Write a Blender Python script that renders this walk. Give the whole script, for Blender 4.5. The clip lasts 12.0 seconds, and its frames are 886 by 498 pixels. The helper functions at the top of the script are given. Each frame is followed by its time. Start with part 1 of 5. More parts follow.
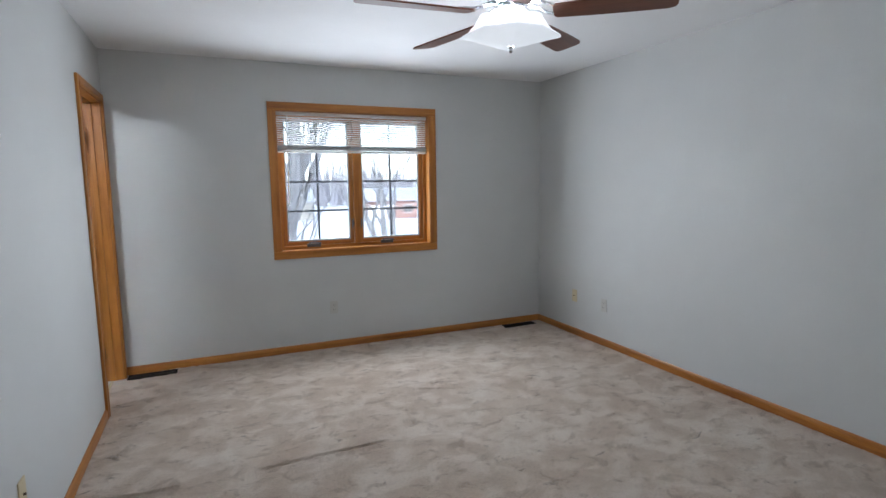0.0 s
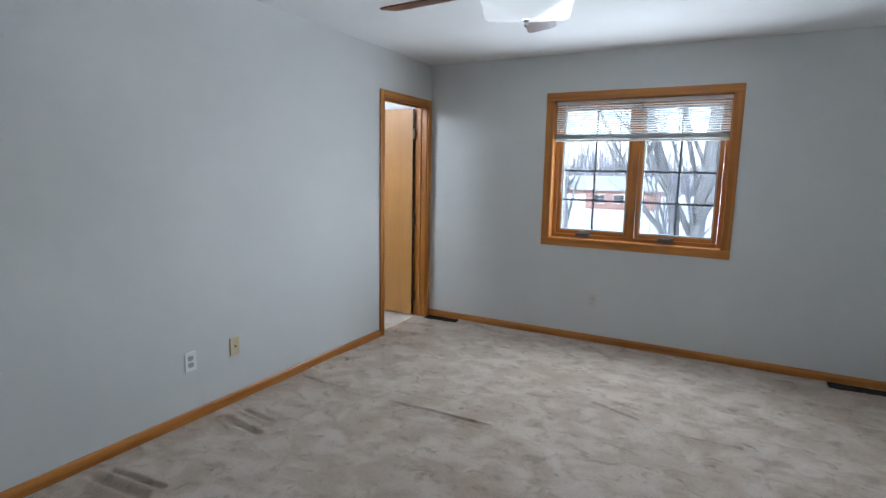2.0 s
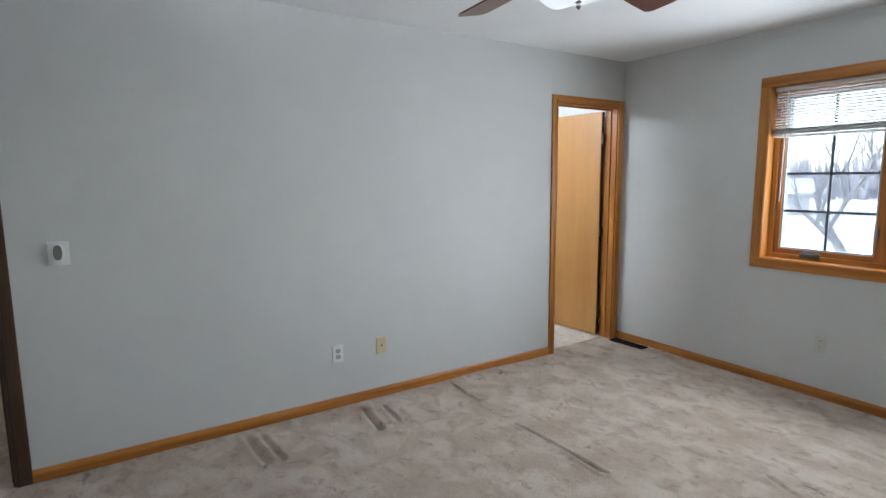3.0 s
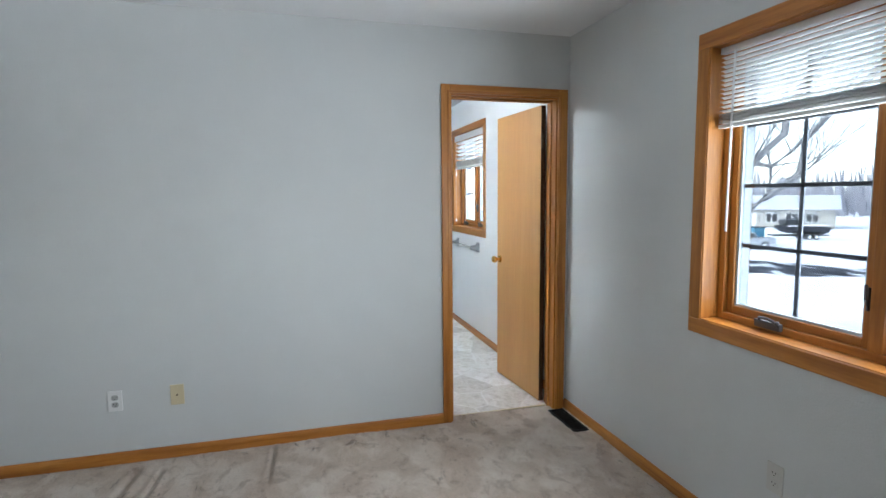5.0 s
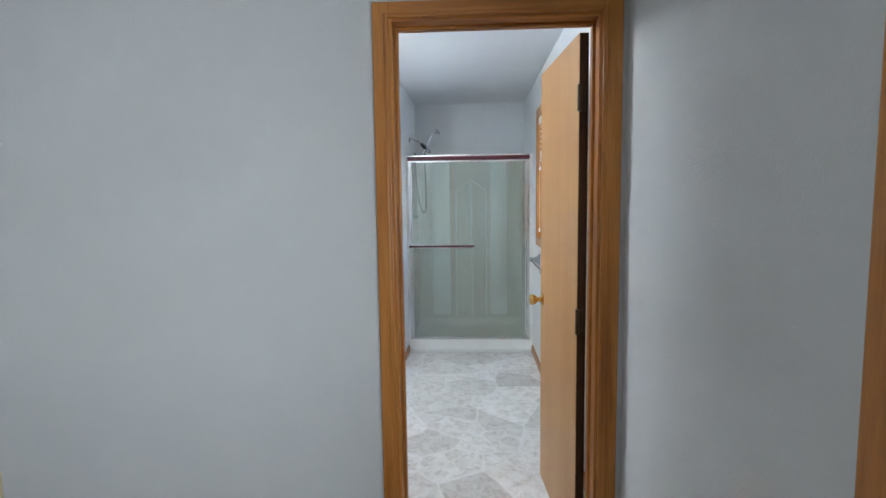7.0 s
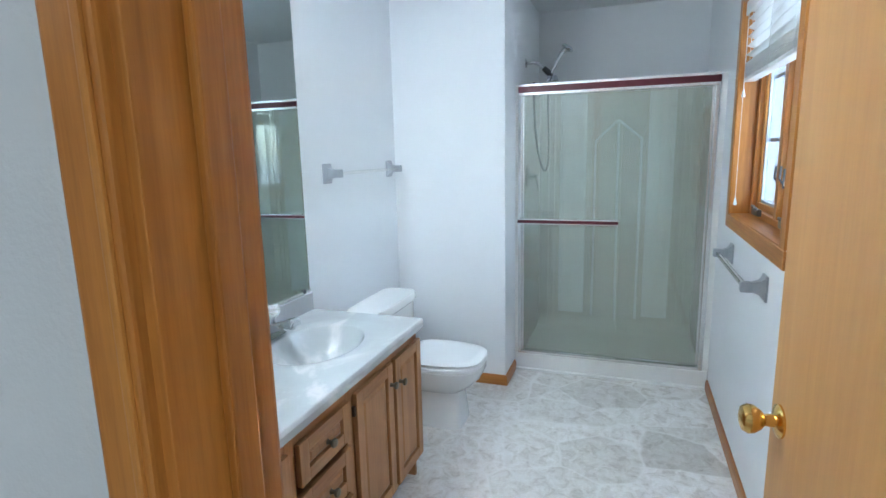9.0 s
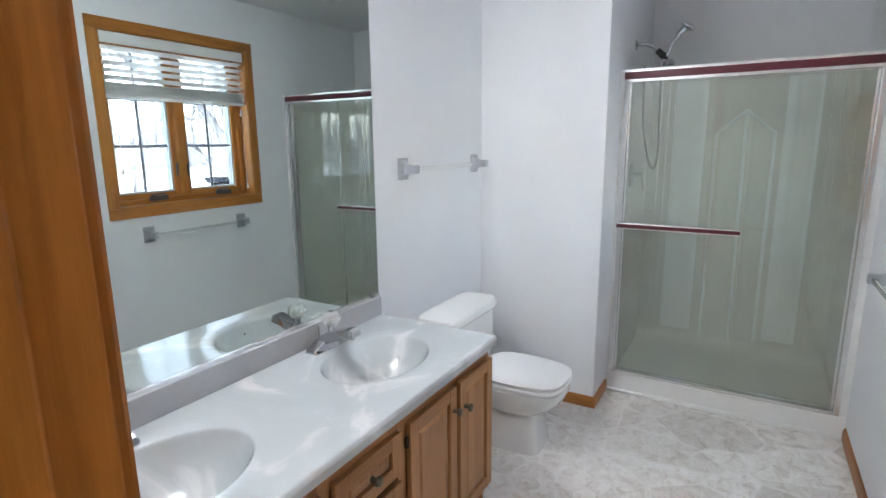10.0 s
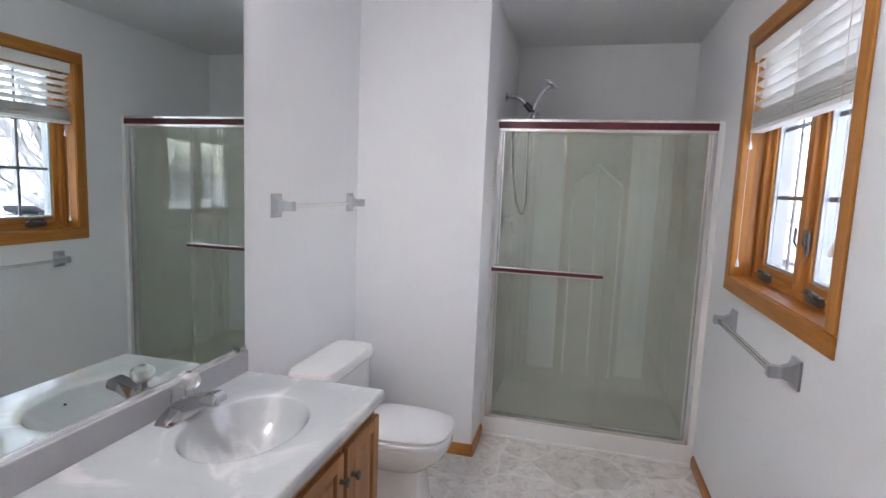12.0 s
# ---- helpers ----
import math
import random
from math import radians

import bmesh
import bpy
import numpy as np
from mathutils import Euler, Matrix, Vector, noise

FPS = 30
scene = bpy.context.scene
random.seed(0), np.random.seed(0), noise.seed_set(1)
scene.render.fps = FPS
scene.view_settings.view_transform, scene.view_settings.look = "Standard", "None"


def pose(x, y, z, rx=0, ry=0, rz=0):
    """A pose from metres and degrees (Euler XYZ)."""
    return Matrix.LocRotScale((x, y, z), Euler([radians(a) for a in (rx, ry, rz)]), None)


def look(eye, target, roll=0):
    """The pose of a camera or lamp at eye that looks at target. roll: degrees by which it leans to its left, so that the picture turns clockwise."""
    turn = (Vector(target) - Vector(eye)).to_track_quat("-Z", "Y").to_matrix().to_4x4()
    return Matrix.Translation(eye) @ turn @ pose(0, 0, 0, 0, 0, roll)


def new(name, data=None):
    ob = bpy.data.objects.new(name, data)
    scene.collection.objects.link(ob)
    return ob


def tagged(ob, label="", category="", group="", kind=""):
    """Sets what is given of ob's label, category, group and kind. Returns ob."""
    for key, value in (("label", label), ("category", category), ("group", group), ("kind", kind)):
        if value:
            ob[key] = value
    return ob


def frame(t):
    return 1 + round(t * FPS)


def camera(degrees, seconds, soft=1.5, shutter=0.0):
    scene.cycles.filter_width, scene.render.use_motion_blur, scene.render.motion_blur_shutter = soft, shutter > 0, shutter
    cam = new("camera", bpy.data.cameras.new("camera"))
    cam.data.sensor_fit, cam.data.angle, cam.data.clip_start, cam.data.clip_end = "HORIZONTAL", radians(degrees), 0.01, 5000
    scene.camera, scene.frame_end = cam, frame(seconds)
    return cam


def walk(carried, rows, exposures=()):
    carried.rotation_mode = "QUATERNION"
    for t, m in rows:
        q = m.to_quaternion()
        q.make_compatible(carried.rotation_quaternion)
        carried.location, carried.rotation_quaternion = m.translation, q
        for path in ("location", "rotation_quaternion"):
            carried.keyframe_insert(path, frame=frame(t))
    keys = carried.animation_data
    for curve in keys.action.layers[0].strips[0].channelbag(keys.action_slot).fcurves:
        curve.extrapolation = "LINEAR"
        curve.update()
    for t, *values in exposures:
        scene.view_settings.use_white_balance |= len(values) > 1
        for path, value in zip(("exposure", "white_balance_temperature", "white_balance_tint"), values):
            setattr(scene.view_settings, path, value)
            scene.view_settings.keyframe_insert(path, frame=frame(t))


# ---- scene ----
cam = camera(79.8, 12.0)
PATH = [
    (0, (0.077, 0.133, 1.432), (0.873, 1.952, 1.192), -0.8),
    (0.5, (0.586, 0.106, 1.44), (0.993, 2.045, 1.164), 0.7),
    (1, (1.116, 0.124, 1.42), (1.175, 2.1, 1.116), 1.9),
    (1.5, (1.6, 0.105, 1.478), (1.244, 2.048, 1.168), 2.3),
    (2, (2.031, 0.206, 1.455), (1.085, 1.944, 1.162), 1.1),
    (2.5, (2.299, 0.435, 1.499), (0.875, 1.808, 1.203), -0.0),
    (3, (2.539, 0.861, 1.465), (0.869, 1.928, 1.201), -0.5),
    (3.5, (2.609, 1.351, 1.454), (0.893, 2.348, 1.205), -0.5),
    (3.7, (2.627, 1.544, 1.422), (0.902, 2.528, 1.18), -0.2),
    (5.3, (2.481, 3.324, 1.45), (0.535, 3.742, 1.256), -0.5),
    (5.5, (2.381, 3.484, 1.437), (0.423, 3.845, 1.247), -0.4),
    (6, (2.092, 3.866, 1.446), (0.112, 4.079, 1.255), -0.4),
    (6.5, (1.714, 4.099, 1.445), (-0.276, 4.142, 1.248), -0.5),
    (7, (1.265, 4.236, 1.452), (-0.723, 4.122, 1.257), -0.8),
    (7.5, (0.794, 4.324, 1.438), (-1.174, 4.021, 1.25), -1.6),
    (7.7, (0.613, 4.331, 1.435), (-1.347, 3.98, 1.246), -1.9),
    (9.3, (-0.425, 4.291, 1.437), (-2.242, 3.552, 1.05), -1.1),
    (9.5, (-0.485, 4.284, 1.442), (-2.275, 3.484, 1.046), -1.0),
    (10, (-0.573, 4.277, 1.463), (-2.268, 3.29, 1.07), -0.6),
    (10.5, (-0.655, 4.27, 1.462), (-2.248, 3.12, 1.086), -0.1),
    (11, (-0.68, 4.213, 1.464), (-2.298, 3.088, 1.121), 0.1),
    (11.5, (-0.67, 4.133, 1.455), (-2.447, 3.259, 1.174), 1.1),
    (12, (-0.653, 4.105, 1.456), (-2.577, 3.614, 1.219), 2.3),
]
EXPOSURES = [(0, 4.36, 6050, 11), (0.5, 4.28, 5800, 9), (1.5, 4.27, 5820, 9), (2.1, 4.4, 5870, 8), (3, 4.5, 6150, 9), (5.3, 4.4, 5980, 7), (6.2, 4.31, 5960, 7), (6.8, 4.28, 5950, 8), (7.6, 4.2, 5900, 8), (9.3, 4.35, 5650, 4), (9.6, 4.25, 5750, 5), (10, 4.17, 6450, 13), (10.5, 4.05, 6650, 15), (11.5, 3.88, 6600, 17), (12, 3.91, 6750, 20)]
walk(cam, [(t, look(eye, target, roll)) for t, eye, target, roll in PATH], EXPOSURES)

# ---- world and sun: a bright overcast winter day ----
SUN_EL, SUN_ROT = 32.0, 200.0
world = bpy.data.worlds.new("world")
scene.world = world
world.use_nodes = True
wn = world.node_tree.nodes
wl = world.node_tree.links
sky = wn.new("ShaderNodeTexSky")
sky.sky_type = "NISHITA"
sky.sun_disc = False
sky.sun_elevation, sky.sun_rotation = radians(SUN_EL), radians(SUN_ROT)
sky.dust_density, sky.air_density = 1.0, 1.0
soft_sky = wn.new("ShaderNodeHueSaturation")
soft_sky.inputs["Saturation"].default_value = 0.45
wl.new(sky.outputs["Color"], soft_sky.inputs["Color"])
wl.new(soft_sky.outputs["Color"], wn["Background"].inputs["Color"])
wn["Background"].inputs["Strength"].default_value = 0.15

sun = new("sun", bpy.data.lights.new("sun", "SUN"))
sun.data.energy, sun.data.angle, sun.data.color = 0.8, radians(12), (1.0, 0.95, 0.88)
sun.matrix_world = look((0, 0, 30), Vector((0, 0, 30)) - Vector((math.sin(radians(SUN_ROT)) * math.cos(radians(SUN_EL)), math.cos(radians(SUN_ROT)) * math.cos(radians(SUN_EL)), math.sin(radians(SUN_EL)))))

# daylight through the bedroom window's opening
daylight = new("window_daylight", bpy.data.lights.new("window_daylight", "AREA"))
daylight.data.shape, daylight.data.size, daylight.data.size_y = "RECTANGLE", 1.34, 0.80
daylight.data.energy, daylight.data.color = 3.1, (0.93, 0.97, 1.0)
daylight.matrix_world = look((1.295, 4.935, 1.305), (1.295, 3.0, 1.305))

FAN_LIGHT, FAN_BULB, VANITY_LIGHT, HALL_LIGHT = 0.03, 58.0, 6.0, 0.7


# ---- materials ----
def node_mat(name):
    m = bpy.data.materials.new(name)
    m.use_nodes = True
    nt = m.node_tree
    return m, nt.nodes, nt.links, nt.nodes["Principled BSDF"]


def coords(nodes, links, scale=(1, 1, 1), space="Object"):
    tc = nodes.new("ShaderNodeTexCoord")
    mp = nodes.new("ShaderNodeMapping")
    mp.inputs["Scale"].default_value = scale
    links.new(tc.outputs[space], mp.inputs["Vector"])
    return mp.outputs["Vector"]


def noise_node(nodes, links, vec, scale, detail=4.0, rough=0.6, distort=0.0):
    n = nodes.new("ShaderNodeTexNoise")
    n.inputs["Scale"].default_value, n.inputs["Detail"].default_value = scale, detail
    n.inputs["Roughness"].default_value, n.inputs["Distortion"].default_value = rough, distort
    links.new(vec, n.inputs["Vector"])
    return n.outputs["Fac"]


def ramp(nodes, links, fac, stops):
    r = nodes.new("ShaderNodeValToRGB")
    while len(r.color_ramp.elements) < len(stops):
        r.color_ramp.elements.new(0.5)
    for e, (p, c) in zip(r.color_ramp.elements, stops):
        e.position, e.color = p, (*c, 1.0)
    links.new(fac, r.inputs["Fac"])
    return r.outputs["Color"]


def mix_col(nodes, links, fac, a, b, mode="MIX"):
    m = nodes.new("ShaderNodeMix")
    m.data_type, m.blend_type = "RGBA", mode
    for value, socket in ((fac, m.inputs[0]), (a, m.inputs[6]), (b, m.inputs[7])):
        if isinstance(value, (int, float)):
            socket.default_value = value
        elif isinstance(value, tuple):
            socket.default_value = (*value, 1.0)
        else:
            links.new(value, socket)
    return m.outputs[2]


def bump(nodes, links, bsdf, height, strength, distance=0.01):
    b = nodes.new("ShaderNodeBump")
    b.inputs["Strength"].default_value, b.inputs["Distance"].default_value = strength, distance
    links.new(height, b.inputs["Height"])
    links.new(b.outputs["Normal"], bsdf.inputs["Normal"])


def varied(name, color, rough=0.5, metal=0.0, amount=0.08, big=1.2, small=60.0, bump_amount=0.0, bump_scale=200.0, coat=0.0):
    """A plain surface with faint stains at two scales and fine relief."""
    m, n, l, p = node_mat(name)
    v = coords(n, l)
    dark = tuple(c * (1 - amount) for c in color)
    light = tuple(min(1.0, c * (1 + amount * 0.6)) for c in color)
    a = ramp(n, l, noise_node(n, l, v, big, 3), [(0.3, dark), (0.7, light)])
    b = ramp(n, l, noise_node(n, l, v, small, 2), [(0.25, (1 - amount * 0.5,) * 3), (0.75, (1, 1, 1))])
    l.new(mix_col(n, l, 1.0, a, b, "MULTIPLY"), p.inputs["Base Color"])
    p.inputs["Roughness"].default_value, p.inputs["Metallic"].default_value = rough, metal
    p.inputs["Coat Weight"].default_value = coat
    if bump_amount:
        bump(n, l, p, noise_node(n, l, v, bump_scale, 3), bump_amount, 0.004)
    return m


def wood(name, dark, mid, light, axis, rough=0.38, grain=1.0, fine_amount=0.55):
    """Straight-grained wood with the grain along one axis."""
    m, n, l, p = node_mat(name)
    k = {"x": (0.06, 1, 1), "y": (1, 0.06, 1), "z": (1, 1, 0.06)}[axis]
    v = coords(n, l, k)
    rnd = n.new("ShaderNodeObjectInfo")
    add = n.new("ShaderNodeVectorMath")
    l.new(v, add.inputs[0])
    l.new(rnd.outputs["Random"], add.inputs[1])
    v = add.outputs["Vector"]
    broad = noise_node(n, l, v, 14 * grain, 5, 0.55, 0.8)
    fine = noise_node(n, l, v, 130 * grain, 3, 0.7)
    c = ramp(n, l, broad, [(0.28, dark), (0.5, mid), (0.75, light)])
    f = ramp(n, l, fine, [(0.3, (0.66, 0.60, 0.54)), (0.62, (1, 1, 1))])
    l.new(mix_col(n, l, fine_amount, c, f, "MULTIPLY"), p.inputs["Base Color"])
    p.inputs["Roughness"].default_value = rough
    bump(n, l, p, fine, 0.12, 0.002)
    return m


OAK = ((0.28, 0.092, 0.012), (0.46, 0.178, 0.029), (0.58, 0.255, 0.052))
oak = {a: wood("honey_oak_" + a, *OAK, a) for a in "xyz"}
BIRCH = ((0.50, 0.245, 0.068), (0.53, 0.27, 0.082), (0.56, 0.295, 0.098))
birch = wood("birch_veneer", *BIRCH, "z", 0.42, 0.5, 0.25)
CAB = ((0.32, 0.14, 0.045), (0.43, 0.205, 0.075), (0.51, 0.26, 0.105))
dark_trim = {a: wood("dark_brown_trim_" + a, (0.030, 0.016, 0.008), (0.055, 0.030, 0.014), (0.085, 0.048, 0.022), a) for a in "yz"}
cab = {a: wood("cabinet_oak_" + a, *CAB, a, 0.42) for a in "xz"}
blade_wood = wood("fan_blade_walnut", (0.11, 0.030, 0.014), (0.17, 0.05, 0.022), (0.23, 0.075, 0.035), "x", 0.3)

wall_paint = varied("wall_paint_grey", (0.60, 0.61, 0.602), 0.72, amount=0.03, bump_amount=0.25, bump_scale=140)
bath_paint = varied("bath_paint_white", (0.78, 0.79, 0.80), 0.6, amount=0.025, bump_amount=0.2, bump_scale=140)
ceiling_paint = varied("ceiling_paint", (0.82, 0.83, 0.84), 0.85, amount=0.04, bump_amount=0.5, bump_scale=70)
white_plastic = varied("white_plastic", (0.78, 0.78, 0.77), 0.4, amount=0.02)
slat_white = varied("blind_white", (0.80, 0.79, 0.76), 0.45, amount=0.03)
almond_plastic = varied("almond_plastic", (0.62, 0.53, 0.34), 0.4, amount=0.03)
painted_plate = varied("painted_plate", (0.56, 0.55, 0.52), 0.6, amount=0.03)
dark_slot = varied("dark_slot", (0.012, 0.012, 0.012), 0.6)
grey_slot = varied("outlet_face_grey", (0.42, 0.42, 0.41), 0.5)
grille_grey = varied("grille_grey", (0.42, 0.44, 0.49), 0.45)
sash_metal = varied("glazing_bead_grey", (0.48, 0.52, 0.54), 0.4)
crank_metal = varied("crank_bronze", (0.12, 0.12, 0.125), 0.35, 0.6)
bronze = varied("register_brown", (0.007, 0.005, 0.004), 0.85, 0.0)
hinge_metal = varied("hinge_dark_brass", (0.09, 0.06, 0.035), 0.4, 0.6)
brass = varied("polished_brass", (0.80, 0.52, 0.16), 0.16, 1.0, amount=0.04)
chrome = varied("chrome", (0.58, 0.59, 0.61), 0.09, 1.0, amount=0.02)
pewter = varied("knob_pewter", (0.20, 0.17, 0.13), 0.35, 0.9)
satin_grey = varied("bracket_grey", (0.42, 0.44, 0.47), 0.32, 0.55, amount=0.05)
alu = varied("bright_aluminium", (0.80, 0.80, 0.80), 0.22, 0.85, amount=0.03)
white_enamel = varied("white_enamel", (0.82, 0.82, 0.82), 0.35, amount=0.015)
burgundy = varied("burgundy_insert", (0.10, 0.012, 0.02), 0.35, amount=0.1)
porcelain = varied("porcelain", (0.82, 0.82, 0.80), 0.12, amount=0.015, coat=0.4)
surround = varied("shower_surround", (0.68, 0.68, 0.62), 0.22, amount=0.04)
shower_floor = varied("shower_floor", (0.64, 0.64, 0.58), 0.45, amount=0.06)
# surround colour made paler and bluer for the light flutes and ribs catch
surround_lit = varied("shower_surround_lit", (0.86, 0.91, 0.94), 0.25, amount=0.02)
curb_white = varied("shower_base_white", (0.86, 0.85, 0.82), 0.3, amount=0.04)
rubber = varied("black_rubber", (0.025, 0.025, 0.027), 0.5)
remote_grey = varied("remote_grey", (0.14, 0.145, 0.13), 0.5)
cord_white = varied("cord_white", (0.75, 0.74, 0.70), 0.8)


def carpet_material():
    m, n, l, p = node_mat("carpet_beige")
    v = coords(n, l)
    patch = noise_node(n, l, coords(n, l, (1.0, 1.2, 1)), 4.2, 4, 0.58, 0.5)
    wide = noise_node(n, l, v, 0.8, 3, 0.5)
    scuff = noise_node(n, l, coords(n, l, (0.9, 1.2, 1)), 9, 5, 0.62, 0.8)
    fleck = noise_node(n, l, coords(n, l, (0.75, 1.5, 1)), 9, 6, 0.68, 0.6)
    tuft = noise_node(n, l, v, 90, 3, 0.75)
    fibre = noise_node(n, l, v, 420, 2, 0.8)
    base = ramp(n, l, patch, [(0.34, (0.655, 0.52, 0.41)), (0.46, (0.71, 0.58, 0.465)), (0.54, (0.80, 0.68, 0.57)), (0.66, (0.88, 0.775, 0.67))])
    wd = ramp(n, l, wide, [(0.38, (0.90, 0.87, 0.84)), (0.6, (1, 1, 1))])
    c = mix_col(n, l, 0.9, base, wd, "MULTIPLY")
    sc = ramp(n, l, scuff, [(0.36, (0.70, 0.64, 0.59)), (0.43, (0.92, 0.90, 0.88)), (0.50, (1, 1, 1))])
    c = mix_col(n, l, 0.8, c, sc, "MULTIPLY")
    fl = ramp(n, l, fleck, [(0.30, (0.22, 0.18, 0.15)), (0.345, (0.62, 0.57, 0.53)), (0.385, (1, 1, 1))])
    c = mix_col(n, l, 0.65, c, fl, "MULTIPLY")
    tf = ramp(n, l, tuft, [(0.34, (0.62, 0.59, 0.56)), (0.54, (1, 1, 1))])
    c = mix_col(n, l, 0.4, c, tf, "MULTIPLY")
    l.new(c, p.inputs["Base Color"])
    p.inputs["Roughness"].default_value = 0.95
    p.inputs["Sheen Weight"].default_value = 0.25
    h = n.new("ShaderNodeMath")
    h.operation = "ADD"
    l.new(tuft, h.inputs[0])
    l.new(fibre, h.inputs[1])
    bump(n, l, p, h.outputs[0], 0.8, 0.012)
    return m


def vinyl_material():
    m, n, l, p = node_mat("vinyl_stone_print")
    v = coords(n, l)
    warp = n.new("ShaderNodeTexNoise")
    warp.inputs["Scale"].default_value = 6
    l.new(v, warp.inputs["Vector"])
    vv = mix_col(n, l, 0.04, v, warp.outputs["Color"])
    cell = n.new("ShaderNodeTexVoronoi")
    cell.inputs["Scale"].default_value = 3.3
    l.new(vv, cell.inputs["Vector"])
    edge = n.new("ShaderNodeTexVoronoi")
    edge.feature = "DISTANCE_TO_EDGE"
    edge.inputs["Scale"].default_value = 3.3
    l.new(vv, edge.inputs["Vector"])
    sep = n.new("ShaderNodeSeparateColor")
    l.new(cell.outputs["Color"], sep.inputs["Color"])
    tone = ramp(n, l, sep.outputs[0], [(0.0, (0.66, 0.625, 0.585)), (0.4, (0.77, 0.74, 0.70)), (0.8, (0.90, 0.875, 0.85))])
    cloud = ramp(n, l, noise_node(n, l, v, 15, 8, 0.72, 0.9), [(0.34, (0.64, 0.60, 0.56)), (0.47, (0.88, 0.86, 0.835)), (0.58, (1.0, 1.0, 1.0))])
    c = mix_col(n, l, 0.9, tone, cloud, "MULTIPLY")
    vein = ramp(n, l, noise_node(n, l, v, 16, 4, 0.5, 2.2), [(0.47, (0, 0, 0)), (0.5, (1, 1, 1)), (0.53, (0, 0, 0))])
    c = mix_col(n, l, 0.10, c, vein, "ADD")
    joint = ramp(n, l, edge.outputs["Distance"], [(0.0, (0.65, 0.65, 0.65)), (0.014, (0.4, 0.4, 0.4)), (0.032, (0, 0, 0))])
    c = mix_col(n, l, joint, c, (0.90, 0.88, 0.85))
    l.new(c, p.inputs["Base Color"])
    p.inputs["Roughness"].default_value = 0.34
    bump(n, l, p, noise_node(n, l, v, 120, 3), 0.06, 0.003)
    return m


def marble_material():
    m, n, l, p = node_mat("cultured_marble")
    v = coords(n, l)
    swirl = noise_node(n, l, v, 2.1, 6, 0.5, 2.0)
    c = ramp(n, l, swirl, [(0.34, (0.45, 0.47, 0.475)), (0.52, (0.48, 0.50, 0.505)), (0.60, (0.64, 0.635, 0.625)), (0.68, (0.50, 0.515, 0.52)), (0.8, (0.46, 0.48, 0.485))])
    l.new(c, p.inputs["Base Color"])
    p.inputs["Roughness"].default_value = 0.14
    p.inputs["Coat Weight"].default_value = 0.3
    return m


def clear_pane(name, tint, gloss=0.08, rough=0.0, haze=0.0, haze_color=(0.5, 0.5, 0.5)):
    m, n, l, p = node_mat(name)
    n.remove(p)
    out = n["Material Output"]
    tr = n.new("ShaderNodeBsdfTransparent")
    tr.inputs["Color"].default_value = (*tint, 1)
    gl = n.new("ShaderNodeBsdfGlossy")
    gl.inputs["Roughness"].default_value = rough
    mx = n.new("ShaderNodeMixShader")
    lw = n.new("ShaderNodeLayerWeight")
    pw = n.new("ShaderNodeMath")
    pw.operation = "POWER"
    pw.inputs[1].default_value = 4.0
    l.new(lw.outputs["Facing"], pw.inputs[0])
    ad = n.new("ShaderNodeMath")
    ad.operation = "MULTIPLY_ADD"
    ad.inputs[1].default_value, ad.inputs[2].default_value = 0.55, gloss
    ad.use_clamp = True
    l.new(pw.outputs[0], ad.inputs[0])
    l.new(ad.outputs[0], mx.inputs[0])
    if haze:
        df = n.new("ShaderNodeBsdfDiffuse")
        df.inputs["Color"].default_value = (*haze_color, 1)
        hz = n.new("ShaderNodeMixShader")
        hz.inputs[0].default_value = haze
        l.new(tr.outputs[0], hz.inputs[1])
        l.new(df.outputs[0], hz.inputs[2])
        l.new(hz.outputs[0], mx.inputs[1])
    else:
        l.new(tr.outputs[0], mx.inputs[1])
    l.new(gl.outputs[0], mx.inputs[2])
    l.new(mx.outputs[0], out.inputs["Surface"])
    return m


def lamp_glass(name, color, strength, base=(0.9, 0.9, 0.88)):
    m, n, l, p = node_mat(name)
    p.inputs["Base Color"].default_value = (*base, 1)
    p.inputs["Roughness"].default_value = 0.3
    p.inputs["Emission Color"].default_value = (*color, 1)
    p.inputs["Emission Strength"].default_value = strength
    return m


def crystal_material(name, clear, rough):
    m, n, l, p = node_mat(name)
    p.inputs["Base Color"].default_value = (0.97, 0.96, 0.93, 1)
    p.inputs["Roughness"].default_value = rough
    p.inputs["IOR"].default_value = 1.49
    p.inputs["Transmission Weight"].default_value = clear
    return m


def mirror_material():
    m, n, l, p = node_mat("mirror_silver")
    p.inputs["Base Color"].default_value = (0.65, 0.71, 0.695, 1)
    p.inputs["Metallic"].default_value = 1.0
    p.inputs["Roughness"].default_value = 0.008
    return m


carpet = carpet_material()
vinyl = vinyl_material()
marble = marble_material()
# added dark tints tone down the bright outdoor view, most in the bedroom
window_glass = clear_pane("window_glass_dimmed", (0.36, 0.375, 0.385), 0.05)
bath_glass = clear_pane("window_glass_clear", (0.78, 0.80, 0.81), 0.05)
shower_glass = clear_pane("shower_glass_grey", (0.93, 0.955, 0.91), 0.06, 0.02, 0.20, (0.60, 0.64, 0.585))
acrylic = crystal_material("clear_acrylic", 1.0, 0.04)
knob_acrylic = crystal_material("frosted_acrylic", 0.80, 0.14)
mirror_silver = mirror_material()
shade_glass = lamp_glass("fan_shade_glass", (0.92, 0.965, 1.0), FAN_LIGHT, (0.6, 0.62, 0.62))
fan_bulb_glass = lamp_glass("fan_bulb", (0.94, 0.97, 1.0), FAN_BULB)
bulb_glass = lamp_glass("vanity_bulb", (0.94, 0.97, 1.0), VANITY_LIGHT)
